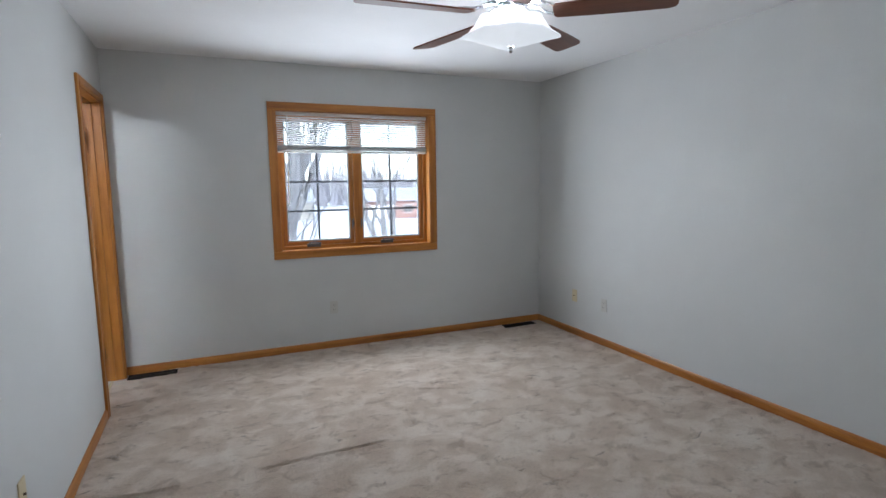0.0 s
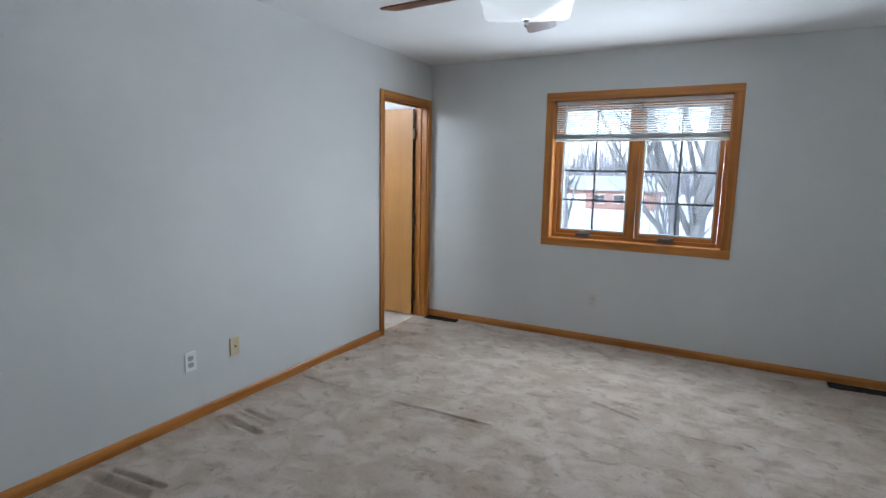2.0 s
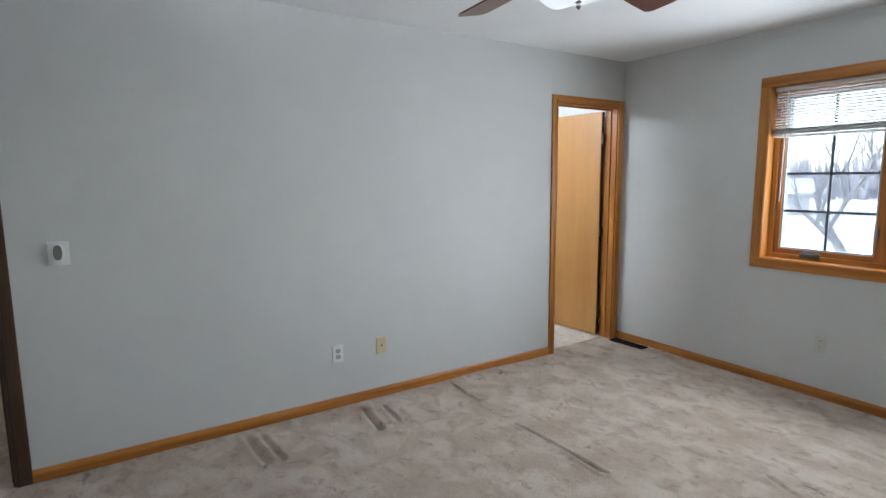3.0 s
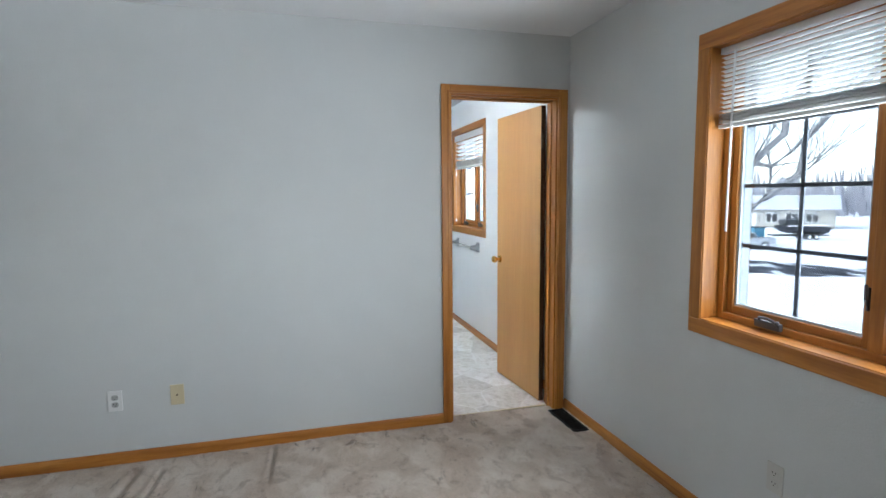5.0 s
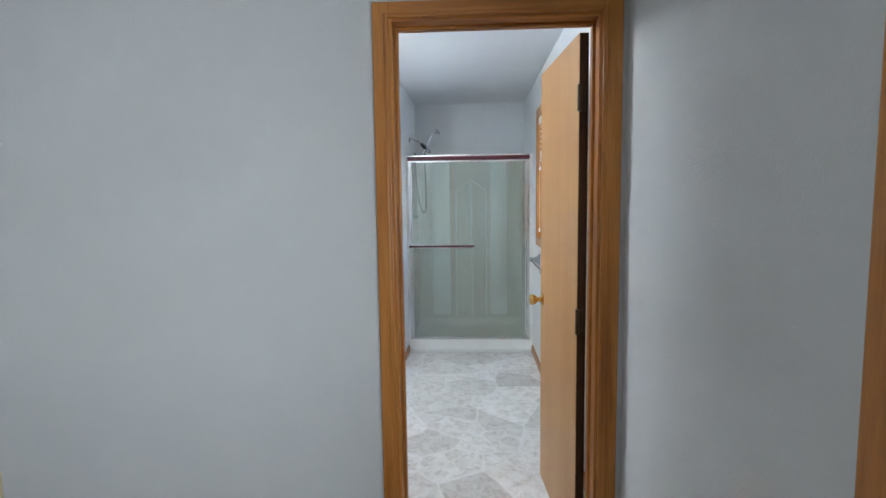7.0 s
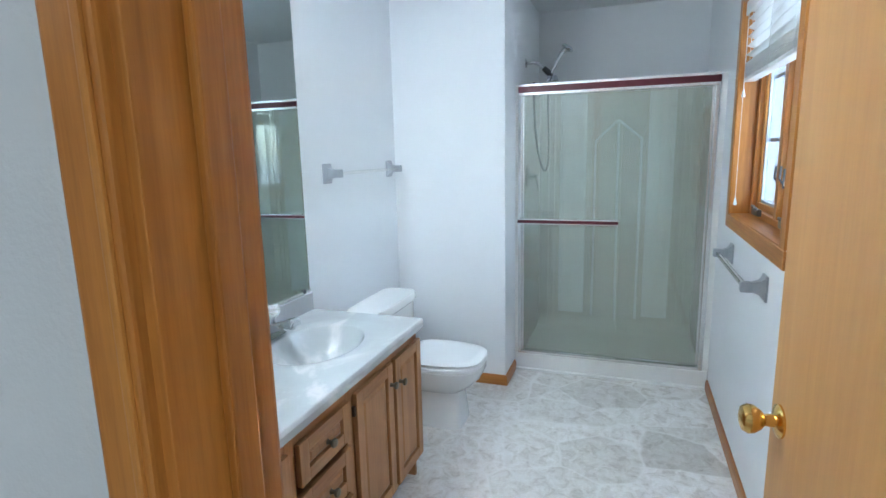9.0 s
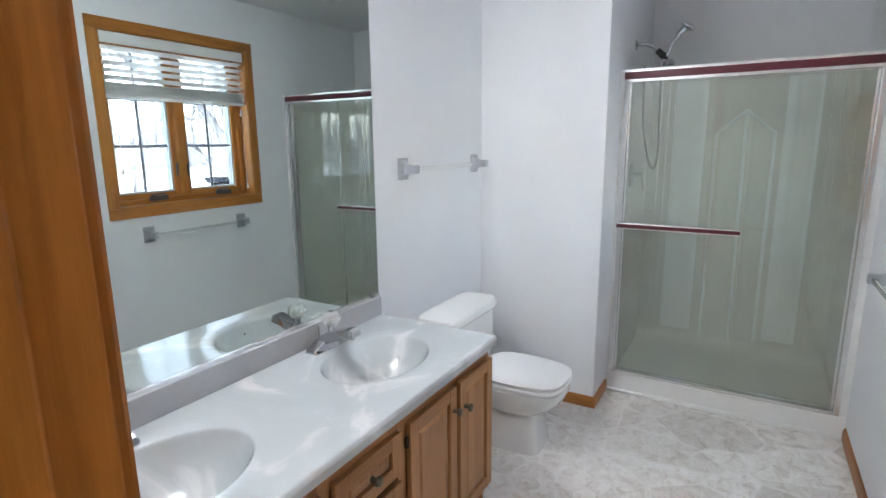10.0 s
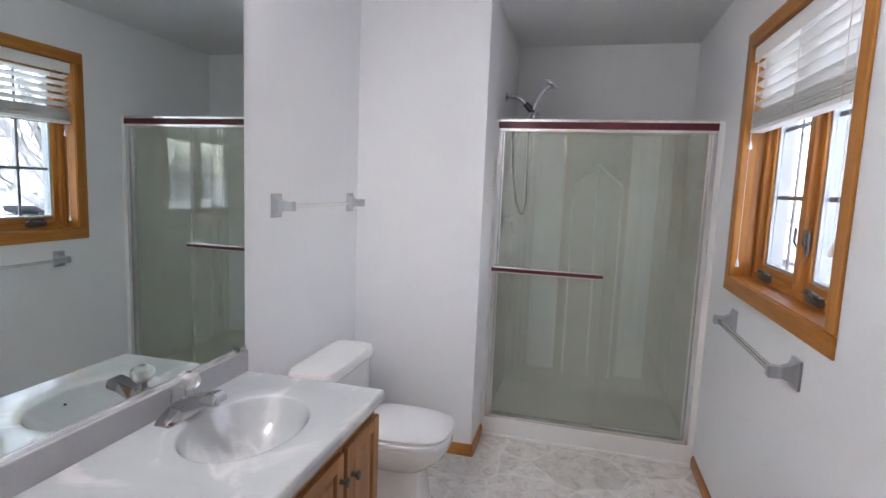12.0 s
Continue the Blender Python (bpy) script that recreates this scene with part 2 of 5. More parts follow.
hall_fill_glass = lamp_glass("hall_fill_glass", (1.0, 0.92, 0.80), HALL_LIGHT)


# ---- mesh helpers ----
def thing(name, loc, label, category, group="", kind=""):
    e = new(name)
    e.empty_display_size = 0.05
    e.location = loc
    return tagged(e, label, category, group, kind)


def origin_of(ob):
    v = Vector((0, 0, 0))
    while ob is not None:
        v = v + Vector(ob.location)
        ob = ob.parent
    return v


def part(name, bm, material, parent=None, label="", smooth=False):
    """One mesh object; its bmesh is in world metres."""
    if parent is not None:
        bmesh.ops.translate(bm, verts=bm.verts, vec=-origin_of(parent))
    me = bpy.data.meshes.new(name)
    bm.to_mesh(me)
    bm.free()
    me.materials.append(material)
    if smooth:
        me.shade_smooth()
        me.set_sharp_from_angle(angle=radians(35))
    ob = new(name, me)
    ob.parent = parent
    if label:
        tagged(ob, label)
    return ob


def box(bm, x0, x1, y0, y1, z0, z1, bevel=0.0, seg=2):
    r = bmesh.ops.create_cube(bm, size=1.0)
    vs = r["verts"]
    for v in vs:
        v.co = Vector(((x0 + x1) / 2 + v.co.x * (x1 - x0), (y0 + y1) / 2 + v.co.y * (y1 - y0), (z0 + z1) / 2 + v.co.z * (z1 - z0)))
    if bevel:
        es = list({e for v in vs for e in v.link_edges})
        bmesh.ops.bevel(bm, geom=es, offset=bevel, segments=seg, profile=0.6, affect="EDGES", clamp_overlap=True)
    return bm


def boxes(*dims, bevel=0.0, seg=2):
    bm = bmesh.new()
    for d in dims:
        box(bm, *d, bevel=bevel, seg=seg)
    return bm


def cyl(bm, a, b, r, r2=None, seg=16):
    a, b = Vector(a), Vector(b)
    d = b - a
    m = Matrix.Translation((a + b) / 2) @ d.to_track_quat("Z", "Y").to_matrix().to_4x4()
    bmesh.ops.create_cone(bm, cap_ends=True, segments=seg, radius1=r, radius2=r if r2 is None else r2, depth=d.length, matrix=m)
    return bm


def tube(bm, pts, r, seg=10, taper=None):
    """A round tube through points; taper gives a radius for each point."""
    pts = [Vector(p) for p in pts]
    rings = []
    for i, p in enumerate(pts):
        d = (pts[min(i + 1, len(pts) - 1)] - pts[max(i - 1, 0)]).normalized()
        q = d.to_track_quat("Z", "Y")
        rad = taper[i] if taper else r
        rings.append([bm.verts.new(p + q @ Vector((rad * math.cos(2 * math.pi * k / seg), rad * math.sin(2 * math.pi * k / seg), 0))) for k in range(seg)])
    for a, b in zip(rings, rings[1:]):
        s = min(range(seg), key=lambda k: (a[0].co - b[k].co).length)
        for k in range(seg):
            bm.faces.new((a[k], a[(k + 1) % seg], b[(k + 1 + s) % seg], b[(k + s) % seg]))
    bm.faces.new(list(reversed(rings[0])))
    bm.faces.new(rings[-1])
    return bm


def loft(bm, rings):
    """Skin over closed rings of equal count, capped."""
    vs = [[bm.verts.new(p) for p in r] for r in rings]
    n = len(vs[0])
    for a, b in zip(vs, vs[1:]):
        for k in range(n):
            bm.faces.new((a[k], a[(k + 1) % n], b[(k + 1) % n], b[k]))
    bm.faces.new(list(reversed(vs[0])))
    bm.faces.new(vs[-1])
    return bm


def lathe(bm, center, profile, seg=24, axis="z"):
    """Turned body: profile of (radius, height) about an axis through center."""
    c = Vector(center)
    rings = []
    for r, h in profile:
        ring = []
        for k in range(seg):
            a = 2 * math.pi * k / seg
            u, w = r * math.cos(a), r * math.sin(a)
            ring.append(c + Vector({"z": (u, w, h), "y": (u, h, -w), "x": (h, u, w)}[axis]))
        rings.append(ring)
    return loft(bm, rings)


def superellipse(cx, cy, z, rx, ry, n=2.6, seg=40):
    out = []
    for k in range(seg):
        a = 2 * math.pi * k / seg
        c, s = math.cos(a), math.sin(a)
        out.append(Vector((cx + rx * math.copysign(abs(c) ** (2 / n), c), cy + ry * math.copysign(abs(s) ** (2 / n), s), z)))
    return out


# ---- plan ----
W, N, E, S = -0.60, 4.76, 3.195, -0.42          # bedroom wall faces
CEIL = 2.445
BW = W - 0.12                                    # bathroom face of the partition
MIR, BX, SH, SHB = 2.92, -3.355, 3.617, -4.53    # mirror wall, toilet wall, shower side wall, shower back wall
DY0, DY1, DZ = 3.947, 4.682, 2.066               # bathroom doorway
HY0, HY1 = -0.36, 0.408                           # hall doorway
OUT = N + 0.20
NB = N + 0.027                                   # bathroom face of the outer wall


def wall_with_holes(name, axis, a0, a1, t0, t1, z0, z1, holes, material):
    """A wall slab along x or y from a0 to a1, thickness t0 to t1, cut by holes (b0, b1, zb, zt)."""
    bm = bmesh.new()

    def slab(p0, p1, q0, q1):
        if p1 - p0 > 1e-4 and q1 - q0 > 1e-4:
            if axis == "x":
                box(bm, p0, p1, t0, t1, q0, q1)
            else:
                box(bm, t0, t1, p0, p1, q0, q1)
    cur = a0
    for b0, b1, zb, zt in sorted(holes):
        slab(cur, b0, z0, z1)
        slab(b0, b1, z0, zb)
        slab(b0, b1, zt, z1)
        cur = b1
    slab(cur, a1, z0, z1)
    bmesh.ops.remove_doubles(bm, verts=bm.verts, dist=1e-5)
    ob = part(name, bm, material)
    return tagged(ob, kind="structure")


def tag_structure(ob, label="", category=""):
    return tagged(ob, label, category, kind="structure")


# windows: outer casing (x0, x1, z0, z1)
CAS = 0.066
WIN1 = (0.548, 2.041, 0.822, 2.129)
WIN2 = (-3.360, -2.240, 1.034, 2.172)


def hole_of(w):
    return (w[0] + CAS - 0.012, w[1] - CAS + 0.012, w[2] + CAS - 0.012, w[3] - CAS + 0.012)


wall_with_holes("wall_north", "x", W - 0.06, E + 0.15, N, OUT, -0.25, CEIL + 0.2, [hole_of(WIN1)], wall_paint)
wall_with_holes("wall_north_bath", "x", SHB - 0.15, W - 0.06, NB, OUT, -0.25, CEIL + 0.2, [hole_of(WIN2)], bath_paint)
wall_with_holes("wall_west", "y", S, N, W - 0.06, W, 0, CEIL, [(HY0, HY1, 0, DZ), (DY0, DY1, 0, DZ)], wall_paint)
wall_with_holes("wall_bath_east", "y", MIR - 0.12, NB, BW, W - 0.06, 0, CEIL, [(DY0, DY1, 0, DZ)], bath_paint)
wall_with_holes("wall_east", "y", S - 0.15, N, E, E + 0.15, 0, CEIL, [], wall_paint)
wall_with_holes("wall_south", "x", W - 0.06, E, S - 0.15, S, 0, CEIL, [], wall_paint)
wall_with_holes("wall_bath_south", "x", BX, BW, MIR - 0.12, MIR, 0, CEIL, [], bath_paint)
tag_structure(part("wall_bath_west", boxes((SHB - 0.15, BX, MIR - 0.12, SH, 0, CEIL), bevel=0.006), bath_paint))
wall_with_holes("wall_shower_back", "y", SH, NB, SHB - 0.15, SHB, 0, CEIL, [], bath_paint)
tag_structure(part("ceiling", boxes((SHB - 0.15, E + 0.15, S - 0.15, OUT, CEIL, CEIL + 0.2)), ceiling_paint))
# hall beyond the bedroom doorway
HX = -2.3
wall_with_holes("wall_hall_north", "x", HX, W - 0.06, 0.62, 0.72, 0, CEIL, [], wall_paint)
wall_with_holes("wall_hall_south", "x", HX, W - 0.06, -0.80, -0.70, 0, CEIL, [], wall_paint)
wall_with_holes("wall_hall_west", "y", -0.80, 0.72, HX - 0.1, HX, 0, CEIL, [], wall_paint)
tag_structure(part("ceiling_hall", boxes((HX - 0.1, W - 0.06, -0.80, 0.72, CEIL + 0.002, CEIL + 0.2)), ceiling_paint))
wall_with_holes("wall_hall_corner", "y", S - 0.15 - 0.35, S, W - 0.06, W - 0.002, 0, CEIL, [], wall_paint)

# dents that furniture left in the carpet: x0, y0, x1, y1, half width
DENTS = [(-0.47, 2.17, -0.17, 2.14, 0.016), (-0.45, 2.30, -0.20, 2.28, 0.011), (-0.50, 1.45, -0.15, 1.475, 0.017), (-0.47, 1.53, -0.14, 1.56, 0.012),
         (-0.52, 2.87, -0.15, 2.85, 0.010), (0.24, 2.845, 0.90, 2.866, 0.009), (0.44, 3.465, 0.70, 3.48, 0.007), (1.35, 3.50, 1.64, 3.38, 0.010), (1.80, 3.30, 2.20, 3.33, 0.007)]


def carpet_mesh():
    x0, x1, y0, y1, step = W - 0.075, E, S, N, 0.0125
    nx, ny = round((x1 - x0) / step), round((y1 - y0) / step)
    xs, ys = np.linspace(x0, x1, nx + 1), np.linspace(y0, y1, ny + 1)
    gx, gy = np.meshgrid(xs, ys)
    rng = np.random.default_rng(3)
    z = rng.normal(0, 0.0014, gx.shape)
    for k in range(14):
        fx, fy, ph = rng.uniform(-9, 9), rng.uniform(-9, 9), rng.uniform(0, 6.28)
        z += 0.0009 * np.sin(fx * gx + fy * gy + ph)
    for ax, ay, bx, by, hw in DENTS:
        dx, dy = bx - ax, by - ay
        ln = dx * dx + dy * dy
        s = np.clip(((gx - ax) * dx + (gy - ay) * dy) / ln, 0, 1)
        d = np.hypot(gx - ax - s * dx, gy - ay - s * dy)
        z -= 0.015 * np.exp(-(d / hw) ** 4)
        z += 0.008 * np.exp(-((d - 2.4 * hw) / hw) ** 2)
    for ax, bx in ((-0.575, -0.235), (2.73, 3.08)):       # cut back under the two registers
        z = np.where((gx > ax + 0.003) & (gx < bx - 0.003) & (gy > 4.625) & (gy < 4.725), -0.03, z)
    verts = np.stack([gx.ravel(), gy.ravel(), z.ravel()], 1)
    i = np.arange(ny)[:, None] * (nx + 1) + np.arange(nx)[None, :]
    i = i.ravel()
    faces = np.stack([i, i + 1, i + nx + 2, i + nx + 1], 1)
    me = bpy.data.meshes.new("floor")
    me.from_pydata(verts.tolist(), [], faces.tolist())
    me.shade_smooth()
    me.materials.append(carpet)
    return tagged(new("floor", me), "beige cut-pile carpet with furniture dents", "carpet", kind="structure")


carpet_mesh()
tag_structure(part("floor_slab", boxes((SHB - 0.15, E + 0.15, S - 0.6, OUT, -0.25, -0.06)), ceiling_paint))
tag_structure(part("floor_bath", boxes((SHB, W - 0.068, MIR - 0.1, NB, -0.03, 0.0)), vinyl), "grey stone-patterned sheet vinyl floor", "floor")
tag_structure(part("floor_hall", boxes((HX, W - 0.066, -0.70, 0.62, -0.03, 0.0)), carpet), "beige carpet in the hall", "carpet")
tag_structure(part("threshold", boxes((W - 0.082, W - 0.064, DY0 - 0.0, DY1, -0.01, 0.004), bevel=0.003), almond_plastic))


# ---- trim ----
def baseboard(name, axis, a0, a1, face, into, h=0.064, t=0.013):
    """Oak baseboard with a rounded top; into is +1 or -1, the side the room lies on."""
    bm = bmesh.new()
    prof = [(0, 0), (t, 0), (t, h - 0.022), (t * 0.75, h - 0.008), (t * 0.4, h), (0, h)]
    rings = []
    for a in (a0, a1):
        rings.append([Vector((a, face + into * d, z)) if axis == "x" else Vector((face + into * d, a, z)) for d, z in prof])
    loft(bm, rings)
    bmesh.ops.recalc_face_normals(bm, faces=bm.faces)
    return tag_structure(part(name, bm, oak[axis]))


baseboard("baseboard_west", "y", HY1 + 0.059, DY0 - 0.049, W, 1)
baseboard("baseboard_north", "x", W, E - 0.013, N, -1)
baseboard("baseboard_east", "y", S, N, E, -1)
baseboard("baseboard_south", "x", W, E - 0.013, S, 1)
baseboard("baseboard_bath_north", "x", -3.625, BW - 0.02, NB, -1)
baseboard("baseboard_bath_west", "y", MIR, SH, BX, 1)
baseboard("baseboard_bath_stub", "x", -3.625, BX + 0.013, SH, 1)


def door_trim(name, y0, y1, z1, faces, stop_x, oak, label, latch_side=0.059):
    """Jambs, stops and mitred casings of a doorway in the west partition."""
    door = thing(name, (W - 0.06, (y0 + y1) / 2, 0), label, "door frame", kind="structure")
    for y, d in ((y0, 1), (y1, -1)):
        part("jamb", boxes((BW - 0.004, W + 0.004, min(y, y + d * 0.018) , max(y, y + d * 0.018), 0, z1), bevel=0.002), oak["z"], door)
        a, b = y + d * 0.018, y + d * 0.029
        part("stop", boxes((stop_x, stop_x + 0.034, min(a, b), max(a, b), 0, z1 - 0.018), bevel=0.003), oak["z"], door)
    part("jamb_head", boxes((BW - 0.004, W + 0.004, y0 + 0.018, y1 - 0.018, z1 - 0.018, z1), bevel=0.002), oak["y"], door)
    part("stop", boxes((stop_x, stop_x + 0.034, y0 + 0.029, y1 - 0.029, z1 - 0.029, z1 - 0.018), bevel=0.003), oak["y"], door)
    for f, into in faces:
        x0, x1 = (f, f + 0.016) if into > 0 else (f - 0.016, f)
        for y, d in ((y0, -1), (y1, 1)):
            rv = -0.006 if into > 0 or d > 0 else -0.011
            a, b = y + d * rv, y + d * (latch_side if d < 0 else 0.059)
            side = part("casing", boxes((x0, x1, min(a, b), max(a, b), 0, z1 + 0.046), bevel=0.004), oak["z"], door)
            if into > 0:
                c, e = y + d * 0.002, y + d * 0.012
                part("bead", boxes((x1 - 0.002, x1 + 0.004, min(c, e), max(c, e), 0, z1 + 0.010), bevel=0.003), oak["z"], side)
        head = part("casing_head", boxes((x0, x1 + (0.0005 if into > 0 else 0), y0 + 0.006, y1 - 0.006, z1 - 0.006, z1 + 0.046), bevel=0.004), oak["y"], door)
        if into > 0:
            part("bead", boxes((x1 - 0.002, x1 + 0.004, y0 + 0.002, y1 - 0.002, z1 - 0.002, z1 + 0.008), bevel=0.003), oak["y"], head)
    return door


door_trim("door_frame_1", DY0, DY1, DZ, ((W, 1), (BW, -1)), W - 0.085, oak, "honey oak door frame with flat casing", 0.049)
door_trim("door_frame_2", HY0, HY1, DZ, ((W, 1), (BW, -1)), W - 0.085, dark_trim, "dark brown door frame to the hall")


def bath_door():
    """Flat slab door standing open into the bathroom."""
    hx, hy, ang = BW + 0.006, DY1 - 0.022, radians(4.4)
    wd, th = 0.680, 0.035
    door = thing("door_1", (hx, hy, 0), "honey birch slab door standing open", "door", kind="structure")
    m = Matrix.Translation((hx, hy, 0)) @ Matrix.Rotation(ang, 4, "Z")

    def put(name, bm, mat, parent, label="", smooth=False):
        bmesh.ops.transform(bm, matrix=m, verts=bm.verts)
        return part(name, bm, mat, parent, label, smooth)
    leaf = put("leaf", boxes((-wd, -0.018, -th, 0, 0.012, 2.034), bevel=0.0025), birch, door)
    edge = put("hinge_edge", boxes((-0.0185, -0.015, -th + 0.002, -0.002, 0.014, 2.032)), wood("door_edge_dark", (0.03, 0.013, 0.006), (0.05, 0.022, 0.01), (0.07, 0.03, 0.014), "z"), door, "dark brown hinge edge")
    for z in (0.22, 0.98, 1.80):
        bm = boxes((-0.0175, 0.016, -th - 0.001, -th + 0.004, z - 0.045, z + 0.045), (-0.015, -0.0125, -th + 0.004, -0.004, z - 0.044, z + 0.044))
        cyl(bm, (0.006, -th - 0.004, z - 0.047), (0.006, -th - 0.004, z + 0.047), 0.0075, seg=12)
        put("hinge", bm, hinge_metal, door)
    for d in (-1, 1):
        y = -th if d < 0 else 0.0
        bm = bmesh.new()
        lathe(bm, (-wd + 0.048, y, 0.942), [(0.031, 0), (0.031, d * 0.004), (0.024, d * 0.008), (0.012, d * 0.011), (0.011, d * 0.026), (0.019, d * 0.033), (0.026, d * 0.044), (0.027, d * 0.054), (0.022, d * 0.063), (0.010, d * 0.067)], 24, "y")
        bmesh.ops.recalc_face_normals(bm, faces=bm.faces)
        put("knob", bm, brass, door, "polished brass door knob", True)
    put("latch_plate", boxes((-wd - 0.0012, -wd + 0.0005, -th * 0.5 - 0.012, -th * 0.5 + 0.012, 0.915, 0.970)), brass, door)
    return door


bath_door()


# ---- windows ----
def window_unit(name, w, rows, label, glass, N=N):
    """Twin casement: casing, deep jamb, two sashes with panes, grilles, cranks."""
    x0, x1, z0, z1 = w
    win = thing(name, ((x0 + x1) / 2, N, z0), label, "window", kind="structure")
    cf = N - 0.009
    for a, b in ((x0, x0 + CAS), (x1 - CAS, x1)):
        part("casing", boxes((a, b, cf, N, z0 + CAS, z1 - CAS), bevel=0.004), oak["z"], win)
    for a, b in ((z0, z0 + CAS), (z1 - CAS, z1)):
        part("casing", boxes((x0, x1, cf, N, a, b), bevel=0.004), oak["x"], win)
    ix0, ix1, iz0, iz1 = x0 + CAS + 0.004, x1 - CAS - 0.004, z0 + CAS + 0.004, z1 - CAS - 0.004
    t = 0.014
    jb = N + 0.105
    for a, b in ((ix0 - t, ix0), (ix1, ix1 + t)):
        part("jamb", boxes((a, b, N - 0.002, jb, iz0 - t, iz1 + t)), oak["z"], win)
    part("window_sill", boxes((ix0, ix1, N - 0.002, jb, iz0 - t, iz0)), oak["x"], win)
    part("jamb_head", boxes((ix0, ix1, N - 0.002, jb, iz1, iz1 + t)), oak["x"], win)
    fr = 0.030
    mid = (ix0 + ix1) / 2
    y0, y1, yc = N + 0.085, N + 0.150, OUT + 0.02
    part("cladding", boxes((ix0 - t, ix0 + fr, y1, yc, iz0 - t, iz1 + t), (ix1 - fr, ix1 + t, y1, yc, iz0 - t, iz1 + t), (ix0 + fr, ix1 - fr, y1, yc, iz0 - t, iz0 + fr), (ix0 + fr, ix1 - fr, y1, yc, iz1 - fr, iz1 + t), (mid - 0.024, mid + 0.024, y1, yc, iz0 + fr, iz1 - fr)), sash_metal, win)
    part("window_frame", boxes((ix0, ix0 + fr, y0, y1, iz0, iz1), (ix1 - fr, ix1, y0, y1, iz0, iz1), bevel=0.003), oak["z"], win)
    part("window_frame", boxes((ix0 + fr, ix1 - fr, y0, y1, iz0, iz0 + fr), (ix0 + fr, ix1 - fr, y0, y1, iz1 - fr, iz1), bevel=0.003), oak["x"], win)
    part("mullion", boxes((mid - 0.024, mid + 0.024, y0 - 0.002, y1, iz0 + fr, iz1 - fr), bevel=0.004), oak["z"], win)
    for a, b in ((ix0 + fr, mid - 0.024), (mid + 0.024, ix1 - fr)):
        st = 0.034
        za, zb = iz0 + fr, iz1 - fr
        ys0, ys1 = N + 0.105, N + 0.149
        sash = part("sash", boxes((a + 0.002, a + st, ys0, ys1, za, zb), (b - st, b - 0.002, ys0, ys1, za, zb), bevel=0.004), oak["z"], win)
        part("sash_rail", boxes((a + st, b - st, ys0 + 0.001, ys1, za, za + st), (a + st, b - st, ys0 + 0.001, ys1, zb - st, zb), bevel=0.004), oak["x"], sash)
        ga, gb, gza, gzb = a + st, b - st, za + st, zb - st
        bd = 0.010
        part("glazing_bead", boxes((ga, ga + bd, ys0 + 0.012, ys1 + 0.02, gza, gzb), (gb - bd, gb, ys0 + 0.012, ys1 - 0.004, gza, gzb),
                                   (ga + bd, gb - bd, ys0 + 0.012, ys1 - 0.004, gza, gza + bd), (ga + bd, gb - bd, ys0 + 0.012, ys1 - 0.004, gzb - bd, gzb)), sash_metal, sash)
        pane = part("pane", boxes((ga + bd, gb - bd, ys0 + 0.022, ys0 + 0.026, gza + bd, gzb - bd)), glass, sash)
        # no pane shadow, so daylight enters without the dimming tint
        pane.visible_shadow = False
        gm = 0.0085
        mx = (ga + gb) / 2
        part("grille_bar", boxes((mx - gm, mx + gm, ys0 + 0.029, ys0 + 0.036, gza + bd, gzb - bd), bevel=0.001), grille_grey, sash)
        for k in range(1, rows):
            z = gza + bd + (gzb - gza - 2 * bd) * k / rows
            part("grille_bar", boxes((ga + bd, gb - bd, ys0 + 0.0285, ys0 + 0.0365, z - gm, z + gm), bevel=0.001), grille_grey, sash)
        # crank operator under the sash
        cx = a + (b - a) * 0.40
        zc, yk = iz0 + 0.046, y0 - 0.001
        bm = boxes((cx - 0.060, cx + 0.060, yk - 0.020, yk, iz0 + 0.014, zc), bevel=0.006)
        tube(bm, [(cx - 0.040, yk - 0.014, zc), (cx - 0.030, yk - 0.024, zc + 0.010), (cx + 0.01, yk - 0.026, zc + 0.012), (cx + 0.05, yk - 0.026, zc + 0.004)], 0.006, 8)
        bmesh.ops.create_uvsphere(bm, u_segments=10, v_segments=8, radius=0.009, matrix=Matrix.Translation((cx + 0.054, yk - 0.026, zc + 0.003)))
        part("crank", bm, crank_metal, win, "folding bronze casement crank", True)
        # lock lever on the mullion side
        lx = mid - 0.040 if a < mid - 0.1 and b < mid else mid + 0.040
        bm = boxes((lx - 0.004, lx + 0.004, ys0 - 0.014, ys0 - 0.001, iz0 + 0.16, iz0 + 0.24), bevel=0.004)
        tube(bm, [(lx, ys0 - 0.012, iz0 + 0.18), (lx + 0.004, ys0 - 0.026, iz0 + 0.20), (lx, ys0 - 0.022, iz0 + 0.25)], 0.005, 8)
        part("sash_lock", bm, crank_metal, win, "", True)
    return ix0, ix1, iz0, iz1


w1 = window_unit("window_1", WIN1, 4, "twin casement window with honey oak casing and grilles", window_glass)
w2 = window_unit("window_2", WIN2, 3, "small twin casement window with honey oak casing", bath_glass, NB)


